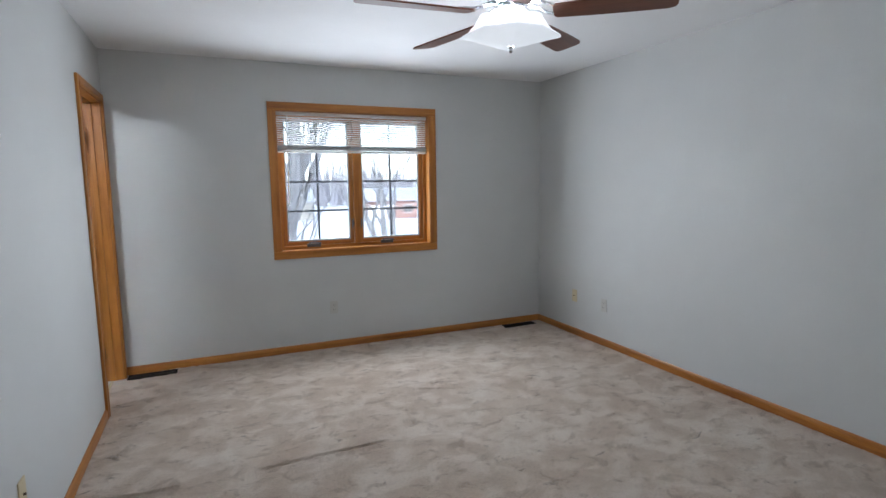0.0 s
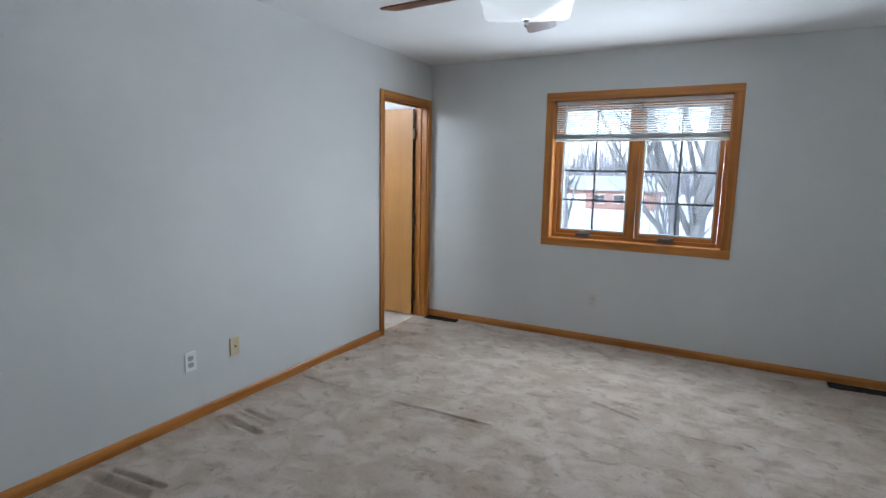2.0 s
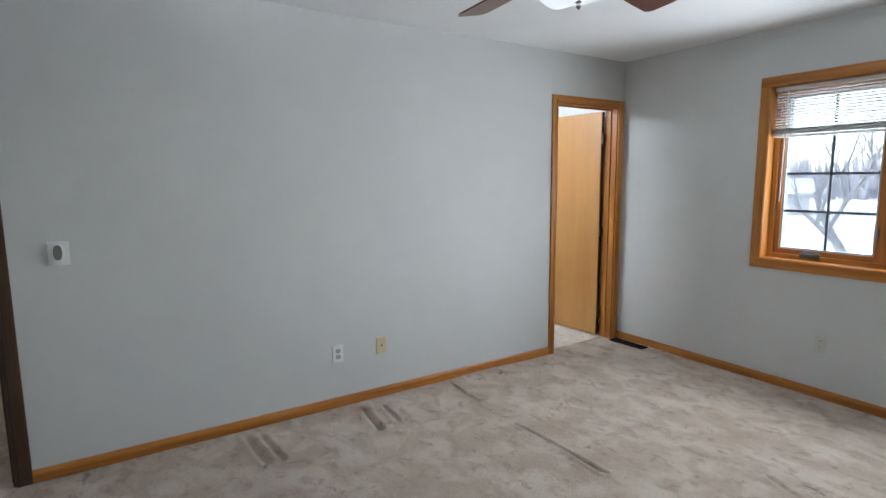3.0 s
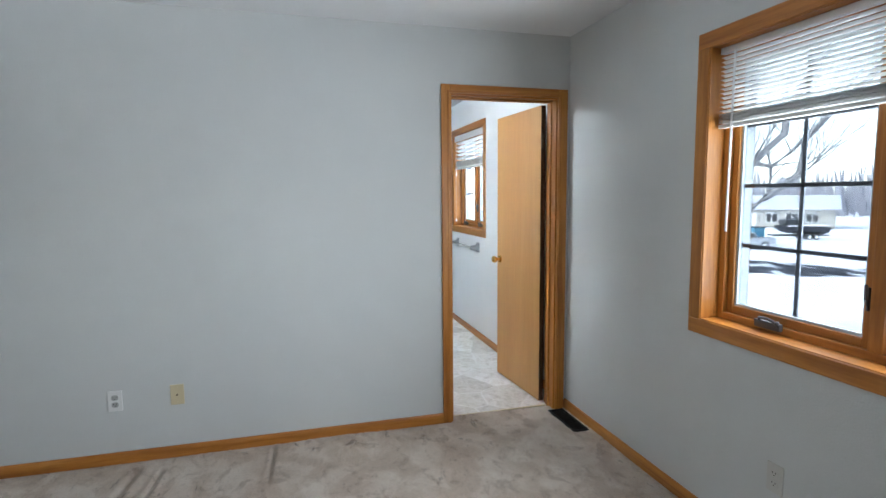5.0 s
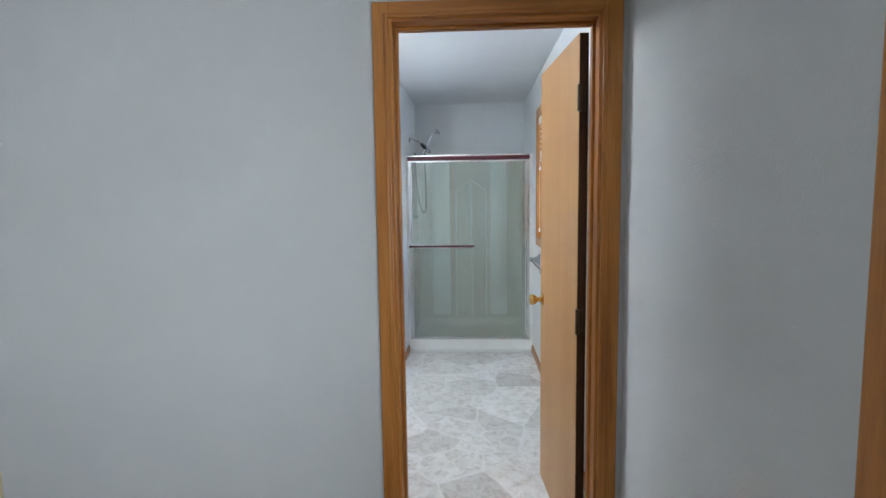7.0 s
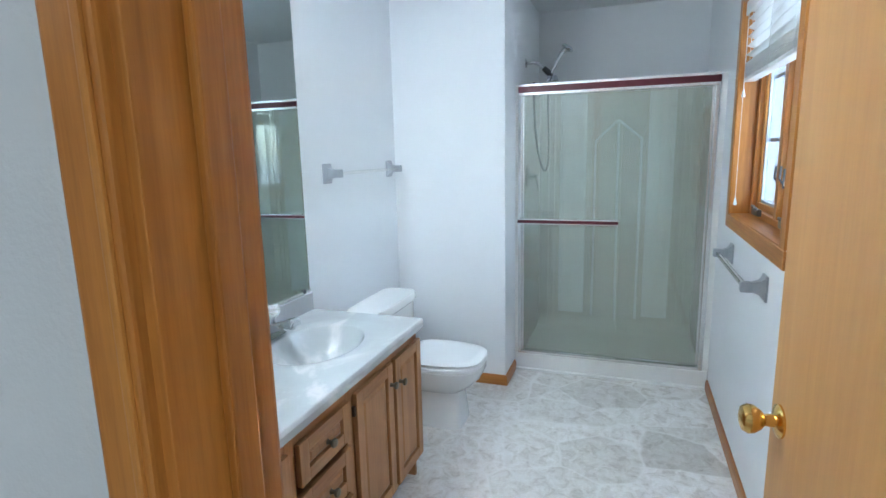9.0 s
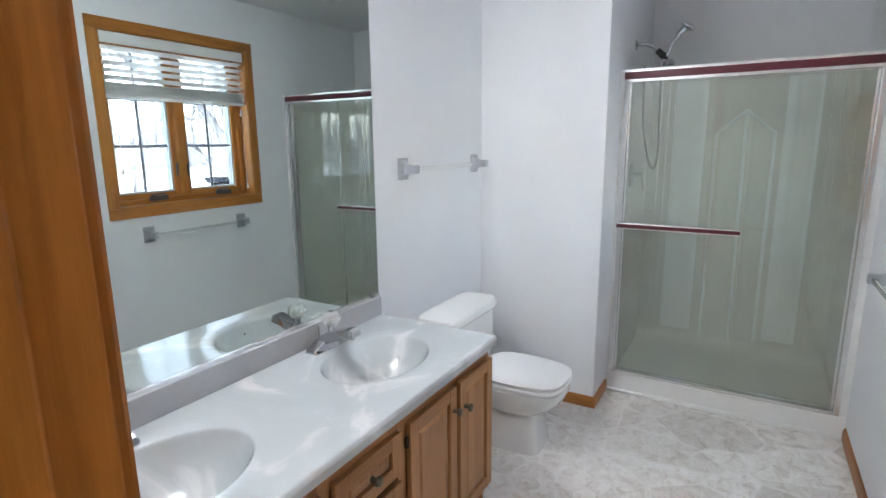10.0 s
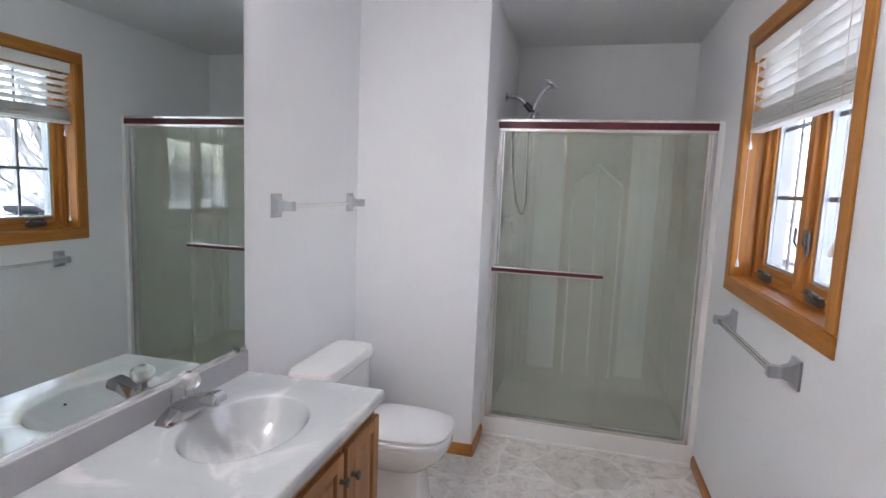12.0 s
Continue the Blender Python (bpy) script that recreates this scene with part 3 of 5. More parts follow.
# ---- blinds ----
def mini_blind():
    x0, x1, z1 = w1[0] + 0.006, w1[1] - 0.006, w1[3] - 0.002
    yc = N + 0.055
    b = thing("mini_blind", ((x0 + x1) / 2, yc, z1), "white aluminium mini blind pulled most of the way up", "blind")
    part("headrail", boxes((x0, x1, yc - 0.014, yc + 0.014, z1 - 0.026, z1), bevel=0.002), slat_white, b)
    zb = 1.722
    n = 13
    top = z1 - 0.034
    pitch = (top - (zb + 0.062)) / n

    def slat(z, tilt, name):
        bm = bmesh.new()
        hw = 0.0125
        prof = []
        for k in range(5):
            u = -hw + 2 * hw * k / 4
            arch = 0.0022 * (1 - (u / hw) ** 2)
            c, s = math.cos(tilt), math.sin(tilt)
            prof.append((u * c - arch * s, u * s + arch * c))
        rings = []
        for x in (x0 + 0.002, x1 - 0.002):
            rings.append([Vector((x, yc + u, z + w)) for u, w in prof] + [Vector((x, yc + u, z + w - 0.0005)) for u, w in reversed(prof)])
        loft(bm, rings)
        bmesh.ops.recalc_face_normals(bm, faces=bm.faces)
        part(name, bm, slat_white, b)
    for k in range(n):
        slat(top - pitch * (k + 0.5), radians(-17), "slat")
    rnd = random.Random(5)
    for k in range(16):
        slat(zb + 0.020 + 0.0026 * k, radians(rnd.uniform(-5, 5)), "stacked_slat")
    part("bottom_rail", boxes((x0, x1, yc - 0.0135, yc + 0.0135, zb, zb + 0.016), bevel=0.004), slat_white, b)
    for f in (0.10, 0.37, 0.63, 0.90):
        x = x0 + (x1 - x0) * f
        bm = bmesh.new()
        for dy in (-0.0135, 0.0135):
            cyl(bm, (x, yc + dy, zb + 0.01), (x, yc + dy, z1 - 0.02), 0.0007, seg=6)
        part("ladder_cord", bm, cord_white, b)
    bm = bmesh.new()
    cyl(bm, (x0 + 0.085, yc - 0.020, z1 - 0.03), (x0 + 0.075, yc - 0.020, 1.285), 0.0048, seg=6)
    cyl(bm, (x0 + 0.085, yc - 0.020, z1 - 0.03), (x0 + 0.085, yc - 0.012, z1 - 0.012), 0.002, seg=6)
    part("wand", bm, white_plastic, b, "clear white tilt wand")
    return b


def wide_blind():
    x0, x1, z1 = w2[0] + 0.006, w2[1] - 0.006, w2[3] - 0.002
    yc = NB + 0.040
    b = thing("wide_slat_blind", ((x0 + x1) / 2, yc, z1), "white two-inch slat blind raised over the window", "blind")
    part("valance", boxes((x0, x1, yc - 0.036, yc - 0.028, z1 - 0.062, z1), bevel=0.003), slat_white, b)
    part("headrail", boxes((x0, x1, yc - 0.026, yc + 0.026, z1 - 0.045, z1), bevel=0.002), slat_white, b)
    zb = 1.738
    n = 5
    top = z1 - 0.062
    pitch = (top - (zb + 0.095)) / n
    rnd = random.Random(8)
    for k in range(n):
        z = top - pitch * (k + 0.5)
        bm = boxes((x0, x1, -0.024, 0.024, -0.0014, 0.0014), bevel=0.001)
        bmesh.ops.transform(bm, matrix=Matrix.Translation((0, yc, z)) @ Matrix.Rotation(radians(-22 + rnd.uniform(-2, 2)), 4, "X"), verts=bm.verts)
        part("slat", bm, slat_white, b)
    for k in range(11):
        bm = boxes((x0 + rnd.uniform(-0.002, 0.002), x1 - 0.001, -0.024, 0.024, -0.0014, 0.0014), bevel=0.001)
        bmesh.ops.transform(bm, matrix=Matrix.Translation((0, yc + rnd.uniform(-0.002, 0.002), zb + 0.024 + 0.0062 * k)) @ Matrix.Rotation(radians(rnd.uniform(-4, 4)), 4, "X"), verts=bm.verts)
        part("stacked_slat", bm, slat_white, b)
    part("bottom_rail", boxes((x0, x1, yc - 0.025, yc + 0.025, zb, zb + 0.018), bevel=0.005), slat_white, b)
    for f in (0.12, 0.5, 0.88):
        x = x0 + (x1 - x0) * f
        bm = bmesh.new()
        for dy in (-0.026, 0.026):
            cyl(bm, (x, yc + dy, zb), (x, yc + dy, z1 - 0.04), 0.0011, seg=6)
        part("ladder_cord", bm, cord_white, b)
    for x, z in ((x0 + 0.035, 1.150), (x0 + 0.045, 1.665), (x1 - 0.045, 1.30)):
        bm = bmesh.new()
        cyl(bm, (x, yc - 0.030, z + 0.03), (x, yc - 0.030, z1 - 0.05), 0.0010, seg=6)
        part("pull_cord", bm, cord_white, b)
        bm = bmesh.new()
        lathe(bm, (x, yc - 0.030, z), [(0.008, 0), (0.0085, 0.008), (0.006, 0.02), (0.003, 0.034), (0.002, 0.038)], 12)
        part("tassel", bm, white_plastic, b, "white cord tassel", True)
    return b


mini_blind()
wide_blind()


# ---- ceiling fan ----
FAN = (1.297, 2.168)


def ceiling_fan():
    fx, fy = FAN
    f = thing("ceiling_fan", (fx, fy, CEIL), "chrome ceiling fan with walnut blades and lit square glass shade", "ceiling fan")
    bm = bmesh.new()
    lathe(bm, (fx, fy, 0), [(0.072, CEIL), (0.072, CEIL - 0.02), (0.060, CEIL - 0.045), (0.030, CEIL - 0.065), (0.016, CEIL - 0.075)])
    part("canopy", bm, chrome, f, "", True)
    bm = cyl(bmesh.new(), (fx, fy, CEIL - 0.07), (fx, fy, 2.27), 0.0125)
    part("downrod", bm, chrome, f, "", True)
    bm = bmesh.new()
    lathe(bm, (fx, fy, 0), [(0.02, 2.285), (0.06, 2.280), (0.098, 2.262), (0.110, 2.235), (0.110, 2.195), (0.095, 2.172), (0.070, 2.160), (0.045, 2.158)], 32)
    part("motor", bm, chrome, f, "", True)
    bm = bmesh.new()
    lathe(bm, (fx, fy, 0), [(0.045, 2.160), (0.058, 2.150), (0.060, 2.136), (0.040, 2.124), (0.032, 2.112), (0.032, 2.088), (0.010, 2.080), (0.004, 1.990)], 28)
    part("light_fitter", bm, chrome, f, "", True)
    for k in range(5):
        a = radians(31.5 + 72 * k)
        m = Matrix.Translation((fx, fy, 2.116)) @ Matrix.Rotation(a, 4, "Z") @ Matrix.Rotation(radians(-11), 4, "X")
        # blade iron: two curved arms and a plate
        bm = bmesh.new()
        for s in (-1, 1):
            tube(bm, [(0.075, s * 0.010, 0.040), (0.115, s * 0.030, 0.034), (0.150, s * 0.040, 0.016), (0.185, s * 0.034, 0.006), (0.225, s * 0.018, 0.006)], 0.0075, 8)
        box(bm, 0.175, 0.245, -0.036, 0.036, 0.004, 0.009, bevel=0.002)
        bmesh.ops.transform(bm, matrix=m, verts=bm.verts)
        iron = part("blade_iron", bm, chrome, f, "", True)
        bm = bmesh.new()
        outline = [(0.19, -0.052), (0.30, -0.060), (0.48, -0.068), (0.630, -0.070), (0.655, -0.060), (0.662, -0.040), (0.662, 0.040), (0.655, 0.060), (0.630, 0.070), (0.48, 0.068), (0.30, 0.060), (0.19, 0.052), (0.178, 0.036), (0.178, -0.036)]
        loft(bm, [[Vector((x, y, -0.004)) for x, y in outline], [Vector((x, y, 0.003)) for x, y in outline]])
        bmesh.ops.recalc_face_normals(bm, faces=bm.faces)
        me = part("blade", bm, blade_wood, f)
        me.matrix_local = Matrix.Translation(-Vector(f.location)) @ m
        for v in me.data.vertices:
            v.co = v.co + Vector(f.location)
    # square flared glass shade, open at the top, with dipping corners
    bm = bmesh.new()
    rings = []
    outside = ((0.104, 2.104, 0.010), (0.106, 2.097, 0.008), (0.122, 2.072, 0.002), (0.144, 2.053, -0.008), (0.165, 2.044, -0.012), (0.166, 2.039, -0.012), (0.146, 2.027, -0.006), (0.100, 2.005, 0), (0.05, 1.991, 0), (0.012, 1.987, 0))
    inside = [(r - 0.006, z + 0.004, sag) for r, z, sag in reversed(outside[:8])]
    for r, z, sag in outside + ((0.012, 1.992, 0), (0.05, 1.996, 0)) + tuple(inside):
        ring = superellipse(fx, fy, z, r, r, 2.2 + 5.0 * min(1, max(0, (r - 0.05) / 0.07)), 48)
        out = []
        for p in ring:
            d = (p - Vector((fx, fy, z)))
            corner = abs(d.x * d.y) / (r * r)
            q = Matrix.Rotation(radians(20), 3, "Z") @ Vector((d.x, d.y, 0))
            out.append(Vector((fx + q.x, fy + q.y, z + sag * corner * 1.6)))
        rings.append(out)
    vs = [[bm.verts.new(p) for p in r] for r in rings]
    for ra, rb in zip(vs, vs[1:] + vs[:1]):
        for k in range(48):
            bm.faces.new((ra[k], ra[(k + 1) % 48], rb[(k + 1) % 48], rb[k]))
    bmesh.ops.recalc_face_normals(bm, faces=bm.faces)
    part("shade", bm, shade_glass, f, "frosted white glass shade, lit", True)
    for k in range(3):
        an = radians(80 + 120 * k)
        px, py = fx + 0.050 * math.cos(an), fy + 0.050 * math.sin(an)
        part("socket", cyl(bmesh.new(), (fx + 0.025 * math.cos(an), fy + 0.025 * math.sin(an), 2.098), (px, py, 2.098), 0.012, seg=12), chrome, f, "", True)
        bm = bmesh.new()
        bmesh.ops.create_uvsphere(bm, u_segments=14, v_segments=10, radius=0.021, matrix=Matrix.Translation((px + 0.02 * math.cos(an), py + 0.02 * math.sin(an), 2.097)))
        part("bulb", bm, fan_bulb_glass, f, "small lit bulb", True)
    bm = bmesh.new()
    lathe(bm, (fx, fy, 0), [(0.010, 1.989), (0.012, 1.983), (0.006, 1.977), (0.009, 1.969), (0.004, 1.961)], 14)
    part("finial", bm, chrome, f, "", True)
    bm = bmesh.new()
    for k in range(16):
        bmesh.ops.create_icosphere(bm, subdivisions=1, radius=0.0016, matrix=Matrix.Translation((fx + 0.055, fy, 2.10 - 0.004 * k)))
    part("pull_chain", bm, chrome, f)
    f.location.z = CEIL + 0.028
    return f


ceiling_fan()


# ---- small wall and floor fittings ----
def floor_register(x0, x1, y0, y1):
    r = thing("floor_register", ((x0 + x1) / 2, (y0 + y1) / 2, 0), "dark brown metal floor register set in carpet", "floor vent", "floor registers")
    b = 0.014
    part("frame", boxes((x0, x1, y0, y0 + b, 0, 0.007), (x0, x1, y1 - b, y1, 0, 0.007), (x0, x0 + b, y0 + b, y1 - b, 0, 0.007), (x1 - b, x1, y0 + b, y1 - b, 0, 0.007), bevel=0.002), bronze, r)
    part("duct", boxes((x0 + b, x1 - b, y0 + b, y1 - b, -0.02, 0.0005)), dark_slot, r)
    n = 22
    for k in range(n):
        x = x0 + b + (x1 - x0 - 2 * b) * (k + 0.5) / n
        bm = boxes((-0.0018, 0.0018, y0 + b, y1 - b, -0.004, 0.004))
        bmesh.ops.transform(bm, matrix=Matrix.Translation((x, 0, 0.002)) @ Matrix.Rotation(radians(30), 4, "Y"), verts=bm.verts)
        part("louvre", bm, bronze, r)
    part("damper_lever", boxes(((x0 + x1) / 2 - 0.004, (x0 + x1) / 2 + 0.004, y0 + 0.04, y0 + 0.07, 0.004, 0.011), bevel=0.001), bronze, r)
    return r


floor_register(-0.575, -0.235, 4.622, 4.728)
floor_register(2.73, 3.08, 4.622, 4.728)


def on_wall(wall, u, z):
    """Pose whose local x runs along the wall, y out of it, z up."""
    if wall == "west":
        return Matrix.Translation((W, u, z)) @ Matrix.Rotation(radians(-90), 4, "Z")
    if wall == "north":
        return Matrix.Translation((u, N, z)) @ Matrix.Rotation(radians(180), 4, "Z")
    return Matrix.Translation((E, u, z)) @ Matrix.Rotation(radians(90), 4, "Z")


def wall_plate(name, wall, u, z, mat, label, kind, face=None):
    m = on_wall(wall, u, z)
    t = thing(name, m.translation, label, "wall plate" if kind == "coax" else "outlet")

    def put(nm, bm, mt, lab="", smooth=False):
        bmesh.ops.transform(bm, matrix=m, verts=bm.verts)
        return part(nm, bm, mt, t, lab, smooth)
    put("plate", boxes((-0.035, 0.035, 0, 0.006, -0.057, 0.057), bevel=0.003), mat)
    if kind == "coax":
        bm = cyl(bmesh.new(), (0, 0.005, 0), (0, 0.014, 0), 0.005, seg=6)
        put("coax_jack", bm, hinge_metal)
        for s in (-1, 1):
            put("screw", cyl(bmesh.new(), (0, 0.005, s * 0.042), (0, 0.0075, s * 0.042), 0.003, seg=10), mat)
    else:
        for s in (-1, 1):
            bm = bmesh.new()
            loft(bm, [[Vector((p.x, y, p.y)) for p in superellipse(0, s * 0.0195, 0, 0.017, 0.0145, 3, 20)] for y in (0.004, 0.0085)])
            bmesh.ops.recalc_face_normals(bm, faces=bm.faces)
            put("receptacle", bm, face or mat)
            put("slot", boxes((-0.008, -0.0055, 0.0075, 0.0092, s * 0.0195, s * 0.0195 + 0.008), (0.0055, 0.008, 0.0075, 0.0092, s * 0.0195, s * 0.0195 + 0.007), (-0.002, 0.002, 0.0075, 0.0092, s * 0.0195 - 0.009, s * 0.0195 - 0.005)), dark_slot)
        put("screw", cyl(bmesh.new(), (0, 0.005, 0), (0, 0.0075, 0), 0.003, seg=10), mat)
    return t


wall_plate("outlet", "west", 2.057, 0.353, white_plastic, "white duplex outlet with grey receptacles above baseboard", "duplex", grey_slot)
wall_plate("coax_plate", "west", 2.364, 0.357, almond_plastic, "almond plastic cable jack plate above baseboard", "coax")
wall_plate("outlet", "north", 1.035, 0.365, painted_plate, "painted-over duplex outlet under the window", "duplex")
wall_plate("coax_plate", "east", 4.155, 0.375, almond_plastic, "almond plastic jack plate near the room corner", "coax")
wall_plate("outlet", "east", 3.745, 0.362, painted_plate, "painted-over duplex outlet on the plain wall", "duplex")


def fan_remote():
    m = on_wall("west", 0.647, 1.122)
    t = thing("switch_plate", m.translation, "white double wall plate holding a grey fan remote", "wall switch")

    def put(nm, bm, mt, lab="", smooth=False):
        bmesh.ops.transform(bm, matrix=m, verts=bm.verts)
        return part(nm, bm, mt, t, lab, smooth)
    put("plate", boxes((-0.058, 0.028, 0, 0.007, -0.058, 0.058), bevel=0.003), white_plastic)
    bm = bmesh.new()
    loft(bm, [[Vector((p.x, y, p.y)) for p in superellipse(-0.011, -0.004, 0, 0.024, 0.050, 2.6, 24)] for y in (0.005, 0.020, 0.024)])
    bmesh.ops.recalc_face_normals(bm, faces=bm.faces)
    put("cradle", bm, white_plastic)
    bm = bmesh.new()
    loft(bm, [[Vector((p.x, y, p.y)) for p in superellipse(-0.013, 0.006, 0, 0.018 * k, 0.036 * k, 2.4, 24)] for y, k in ((0.023, 1), (0.032, 1), (0.036, 0.85))])
    bmesh.ops.recalc_face_normals(bm, faces=bm.faces)
    put("remote", bm, remote_grey, "dark grey oval fan remote", True)
    return t


fan_remote()

# unseen lamp added to brighten the hall carpet past the doorway
hall_lamp = thing("hall_fill_lamp", (-1.5, -0.05, CEIL), "round white glass lamp added unseen to light the hall", "ceiling lamp")
part("shade", lathe(bmesh.new(), (-1.5, -0.05, 0), [(0.14, CEIL - 0.001), (0.15, CEIL - 0.03), (0.11, CEIL - 0.075), (0.03, CEIL - 0.095)]), hall_fill_glass, hall_lamp, "", True)

# ---- bathroom: vanity ----
VX0, VX1, VF = -2.338, BW - 0.003, 3.452
CT = 0.737


def raised_panel(name, x0, x1, z0, z1, parent, knob_x, knob_z, hinge_side=0):
    """Overlay front with a raised centre panel and a knob."""
    f0, f1 = VF, VF + 0.019
    d = part(name, boxes((x0 + 0.003, x1 - 0.003, f0, f0 + 0.005, z0 + 0.003, z1 - 0.003)), cab["z"], parent)
    for a, b in ((x0, x0 + 0.045), (x1 - 0.045, x1)):
        part("stile", boxes((a, b, f0 + 0.002, f1, z0, z1), bevel=0.003), cab["z"], d)
    rw = min(0.045, (z1 - z0) * 0.3)
    for a, b in ((z0, z0 + rw), (z1 - rw, z1)):
        part("rail", boxes((x0 + 0.045, x1 - 0.045, f0 + 0.002, f1 - 0.0005, a, b), bevel=0.002), cab["x"], d)
    bm = bmesh.new()
    a, b, c, e = x0 + 0.045, x1 - 0.045, z0 + rw, z1 - rw
    if b - a > 0.03 and e - c > 0.03:
        i = min(0.022, (e - c) * 0.3)
        loft(bm, [[Vector(p) for p in ((a, f0 + 0.006, c), (b, f0 + 0.006, c), (b, f0 + 0.006, e), (a, f0 + 0.006, e))],
                  [Vector(p) for p in ((a + i, f1 - 0.004, c + i), (b - i, f1 - 0.004, c + i), (b - i, f1 - 0.004, e - i), (a + i, f1 - 0.004, e - i))]])
        bmesh.ops.recalc_face_normals(bm, faces=bm.faces)
        part("panel", bm, cab["z"], d)
    else:
        bm.free()
    bm = bmesh.new()
    lathe(bm, (knob_x, f1, knob_z), [(0.009, 0), (0.007, 0.004), (0.006, 0.012), (0.011, 0.017), (0.015, 0.022), (0.013, 0.028), (0.006, 0.030)], 18, "y")
    bmesh.ops.recalc_face_normals(bm, faces=bm.faces)
    part("knob", bm, pewter, d, "round pewter knob", True)
    if hinge_side:
        hx = x1 if hinge_side > 0 else x0
        for z in (z0 + 0.06, z1 - 0.06):
            part("hinge", boxes((hx - 0.006, hx + 0.010, VF + 0.002, VF + 0.014, z - 0.018, z + 0.018), bevel=0.003), hinge_metal, d)
    return d


def vanity():
    v = thing("vanity_cabinet", ((VX0 + VX1) / 2, (MIR + VF) / 2, 0), "honey oak bathroom vanity with raised-panel doors and drawers", "cabinet")
    x0, x1 = VX0 + 0.012, VX1
    yb = VF - 0.018
    part("side_panel", boxes((x0, x0 + 0.016, MIR, yb, 0.0, CT - 0.034)), cab["z"], v)
    part("side_panel", boxes((x1 - 0.016, x1, MIR, yb, 0.0, CT - 0.034)), cab["z"], v)
    part("back_panel", boxes((x0 + 0.016, x1 - 0.016, MIR, MIR + 0.008, 0.09, CT - 0.034)), cab["x"], v)
    part("bottom_panel", boxes((x0 + 0.016, x1 - 0.016, MIR + 0.008, yb, 0.09, 0.105)), cab["x"], v)
    part("toe_kick", boxes((x0 + 0.016, x1 - 0.016, VF - 0.085, VF - 0.072, 0.0, 0.09)), cab["x"], v)
    for a, c in ((x0, x0 + 0.03), (-2.066, -2.042), (-1.752, -1.712), (-1.425, -1.385), (x1 - 0.04, x1)):
        part("frame_stile", boxes((a, c, yb, VF, 0.09, CT - 0.034)), cab["z"], v)
    for a, c in ((CT - 0.095, CT - 0.034), (0.09, 0.13)):
        part("frame_rail", boxes((x0 + 0.03, x1 - 0.04, yb + 0.0005, VF - 0.0005, a, c)), cab["x"], v)
    zt, zb = 0.652, 0.115
    raised_panel("door", -2.328, -2.068, zb, zt, v, -2.102, 0.550, -1)
    raised_panel("door", -2.042, -1.755, zb, zt, v, -2.020, 0.570, 1)
    raised_panel("door", -1.382, -1.112, zb, zt, v, -1.145, 0.56, -1)
    raised_panel("door", -1.086, -0.800, zb, zt, v, -1.060, 0.56, 1)
    for a, b in ((0.520, zt), (0.345, 0.495), (zb, 0.320)):
        raised_panel("drawer", -1.708, -1.428, a, b, v, -1.568, (a + b) / 2)
    return v


vanity()
SINKS = ((-1.963, 3.195), (-1.175, 3.185))


def countertop():
    c = thing("countertop", ((VX0 + VX1) / 2, (MIR + VF) / 2, CT), "white cultured marble countertop with two moulded sinks", "countertop")
    x0, x1, y0, y1 = VX0, VX1, MIR + 0.001, 3.485
    nx, ny = 400, 150
    gx, gy = np.meshgrid(np.linspace(x0, x1, nx + 1), np.linspace(y0, y1, ny + 1))
    z = np.full(gx.shape, CT)
    for sx, sy in SINKS:
        r = np.sqrt(((gx - sx) / 0.222) ** 2 + ((gy - sy) / 0.165) ** 2)
        inside = np.clip(1 - r, 0, 1)
        bowl = -0.128 * (1 - (1 - inside) ** 3.2)
        lip = -0.006 * np.clip((1.30 - r) / 0.30, 0, 1) ** 2
        z += np.where(r < 1, bowl - 0.006, lip)
    edge = np.clip((gy - (y1 - 0.012)) / 0.012, 0, 1)
    z -= 0.012 * (1 - np.sqrt(np.clip(1 - edge ** 2, 0, 1)))
    verts = np.stack([gx.ravel(), gy.ravel(), z.ravel()], 1) - np.array(c.location)
    i = (np.arange(ny)[:, None] * (nx + 1) + np.arange(nx)[None, :]).ravel()
    me = bpy.data.meshes.new("top")
    me.from_pydata(verts.tolist(), [], np.stack([i, i + 1, i + nx + 2, i + nx + 1], 1).tolist())
    me.shade_smooth()
    me.materials.append(marble)
    top = new("top", me)
    top.parent = c
    part("apron", boxes((x0, x1, y1 - 0.024, y1 - 0.0005, CT - 0.036, CT - 0.0125), (x0 + 0.0005, x0 + 0.024, y0, y1 - 0.025, CT - 0.036, CT - 0.001), bevel=0.001), marble, c)
    part("backsplash", boxes((x0, x1, MIR, MIR + 0.020, CT - 0.001, CT + 0.082), bevel=0.004), varied("marble_splash_grey", (0.42, 0.42, 0.43), 0.2, amount=0.08, big=4), c, "grey marble backsplash")
    for sx, sy in SINKS:
        bm = bmesh.new()
        lathe(bm, (sx, sy, 0), [(0.024, CT - 0.1335), (0.024, CT - 0.129), (0.018, CT - 0.127), (0.016, CT - 0.128)], 24)
        part("drain", bm, chrome, c, "chrome sink drain", True)
        bm = cyl(bmesh.new(), (sx, sy + 0.158, CT - 0.045), (sx, sy + 0.146, CT - 0.048), 0.006, seg=14)
        part("overflow_hole", bm, dark_slot, c)
    return c


countertop()


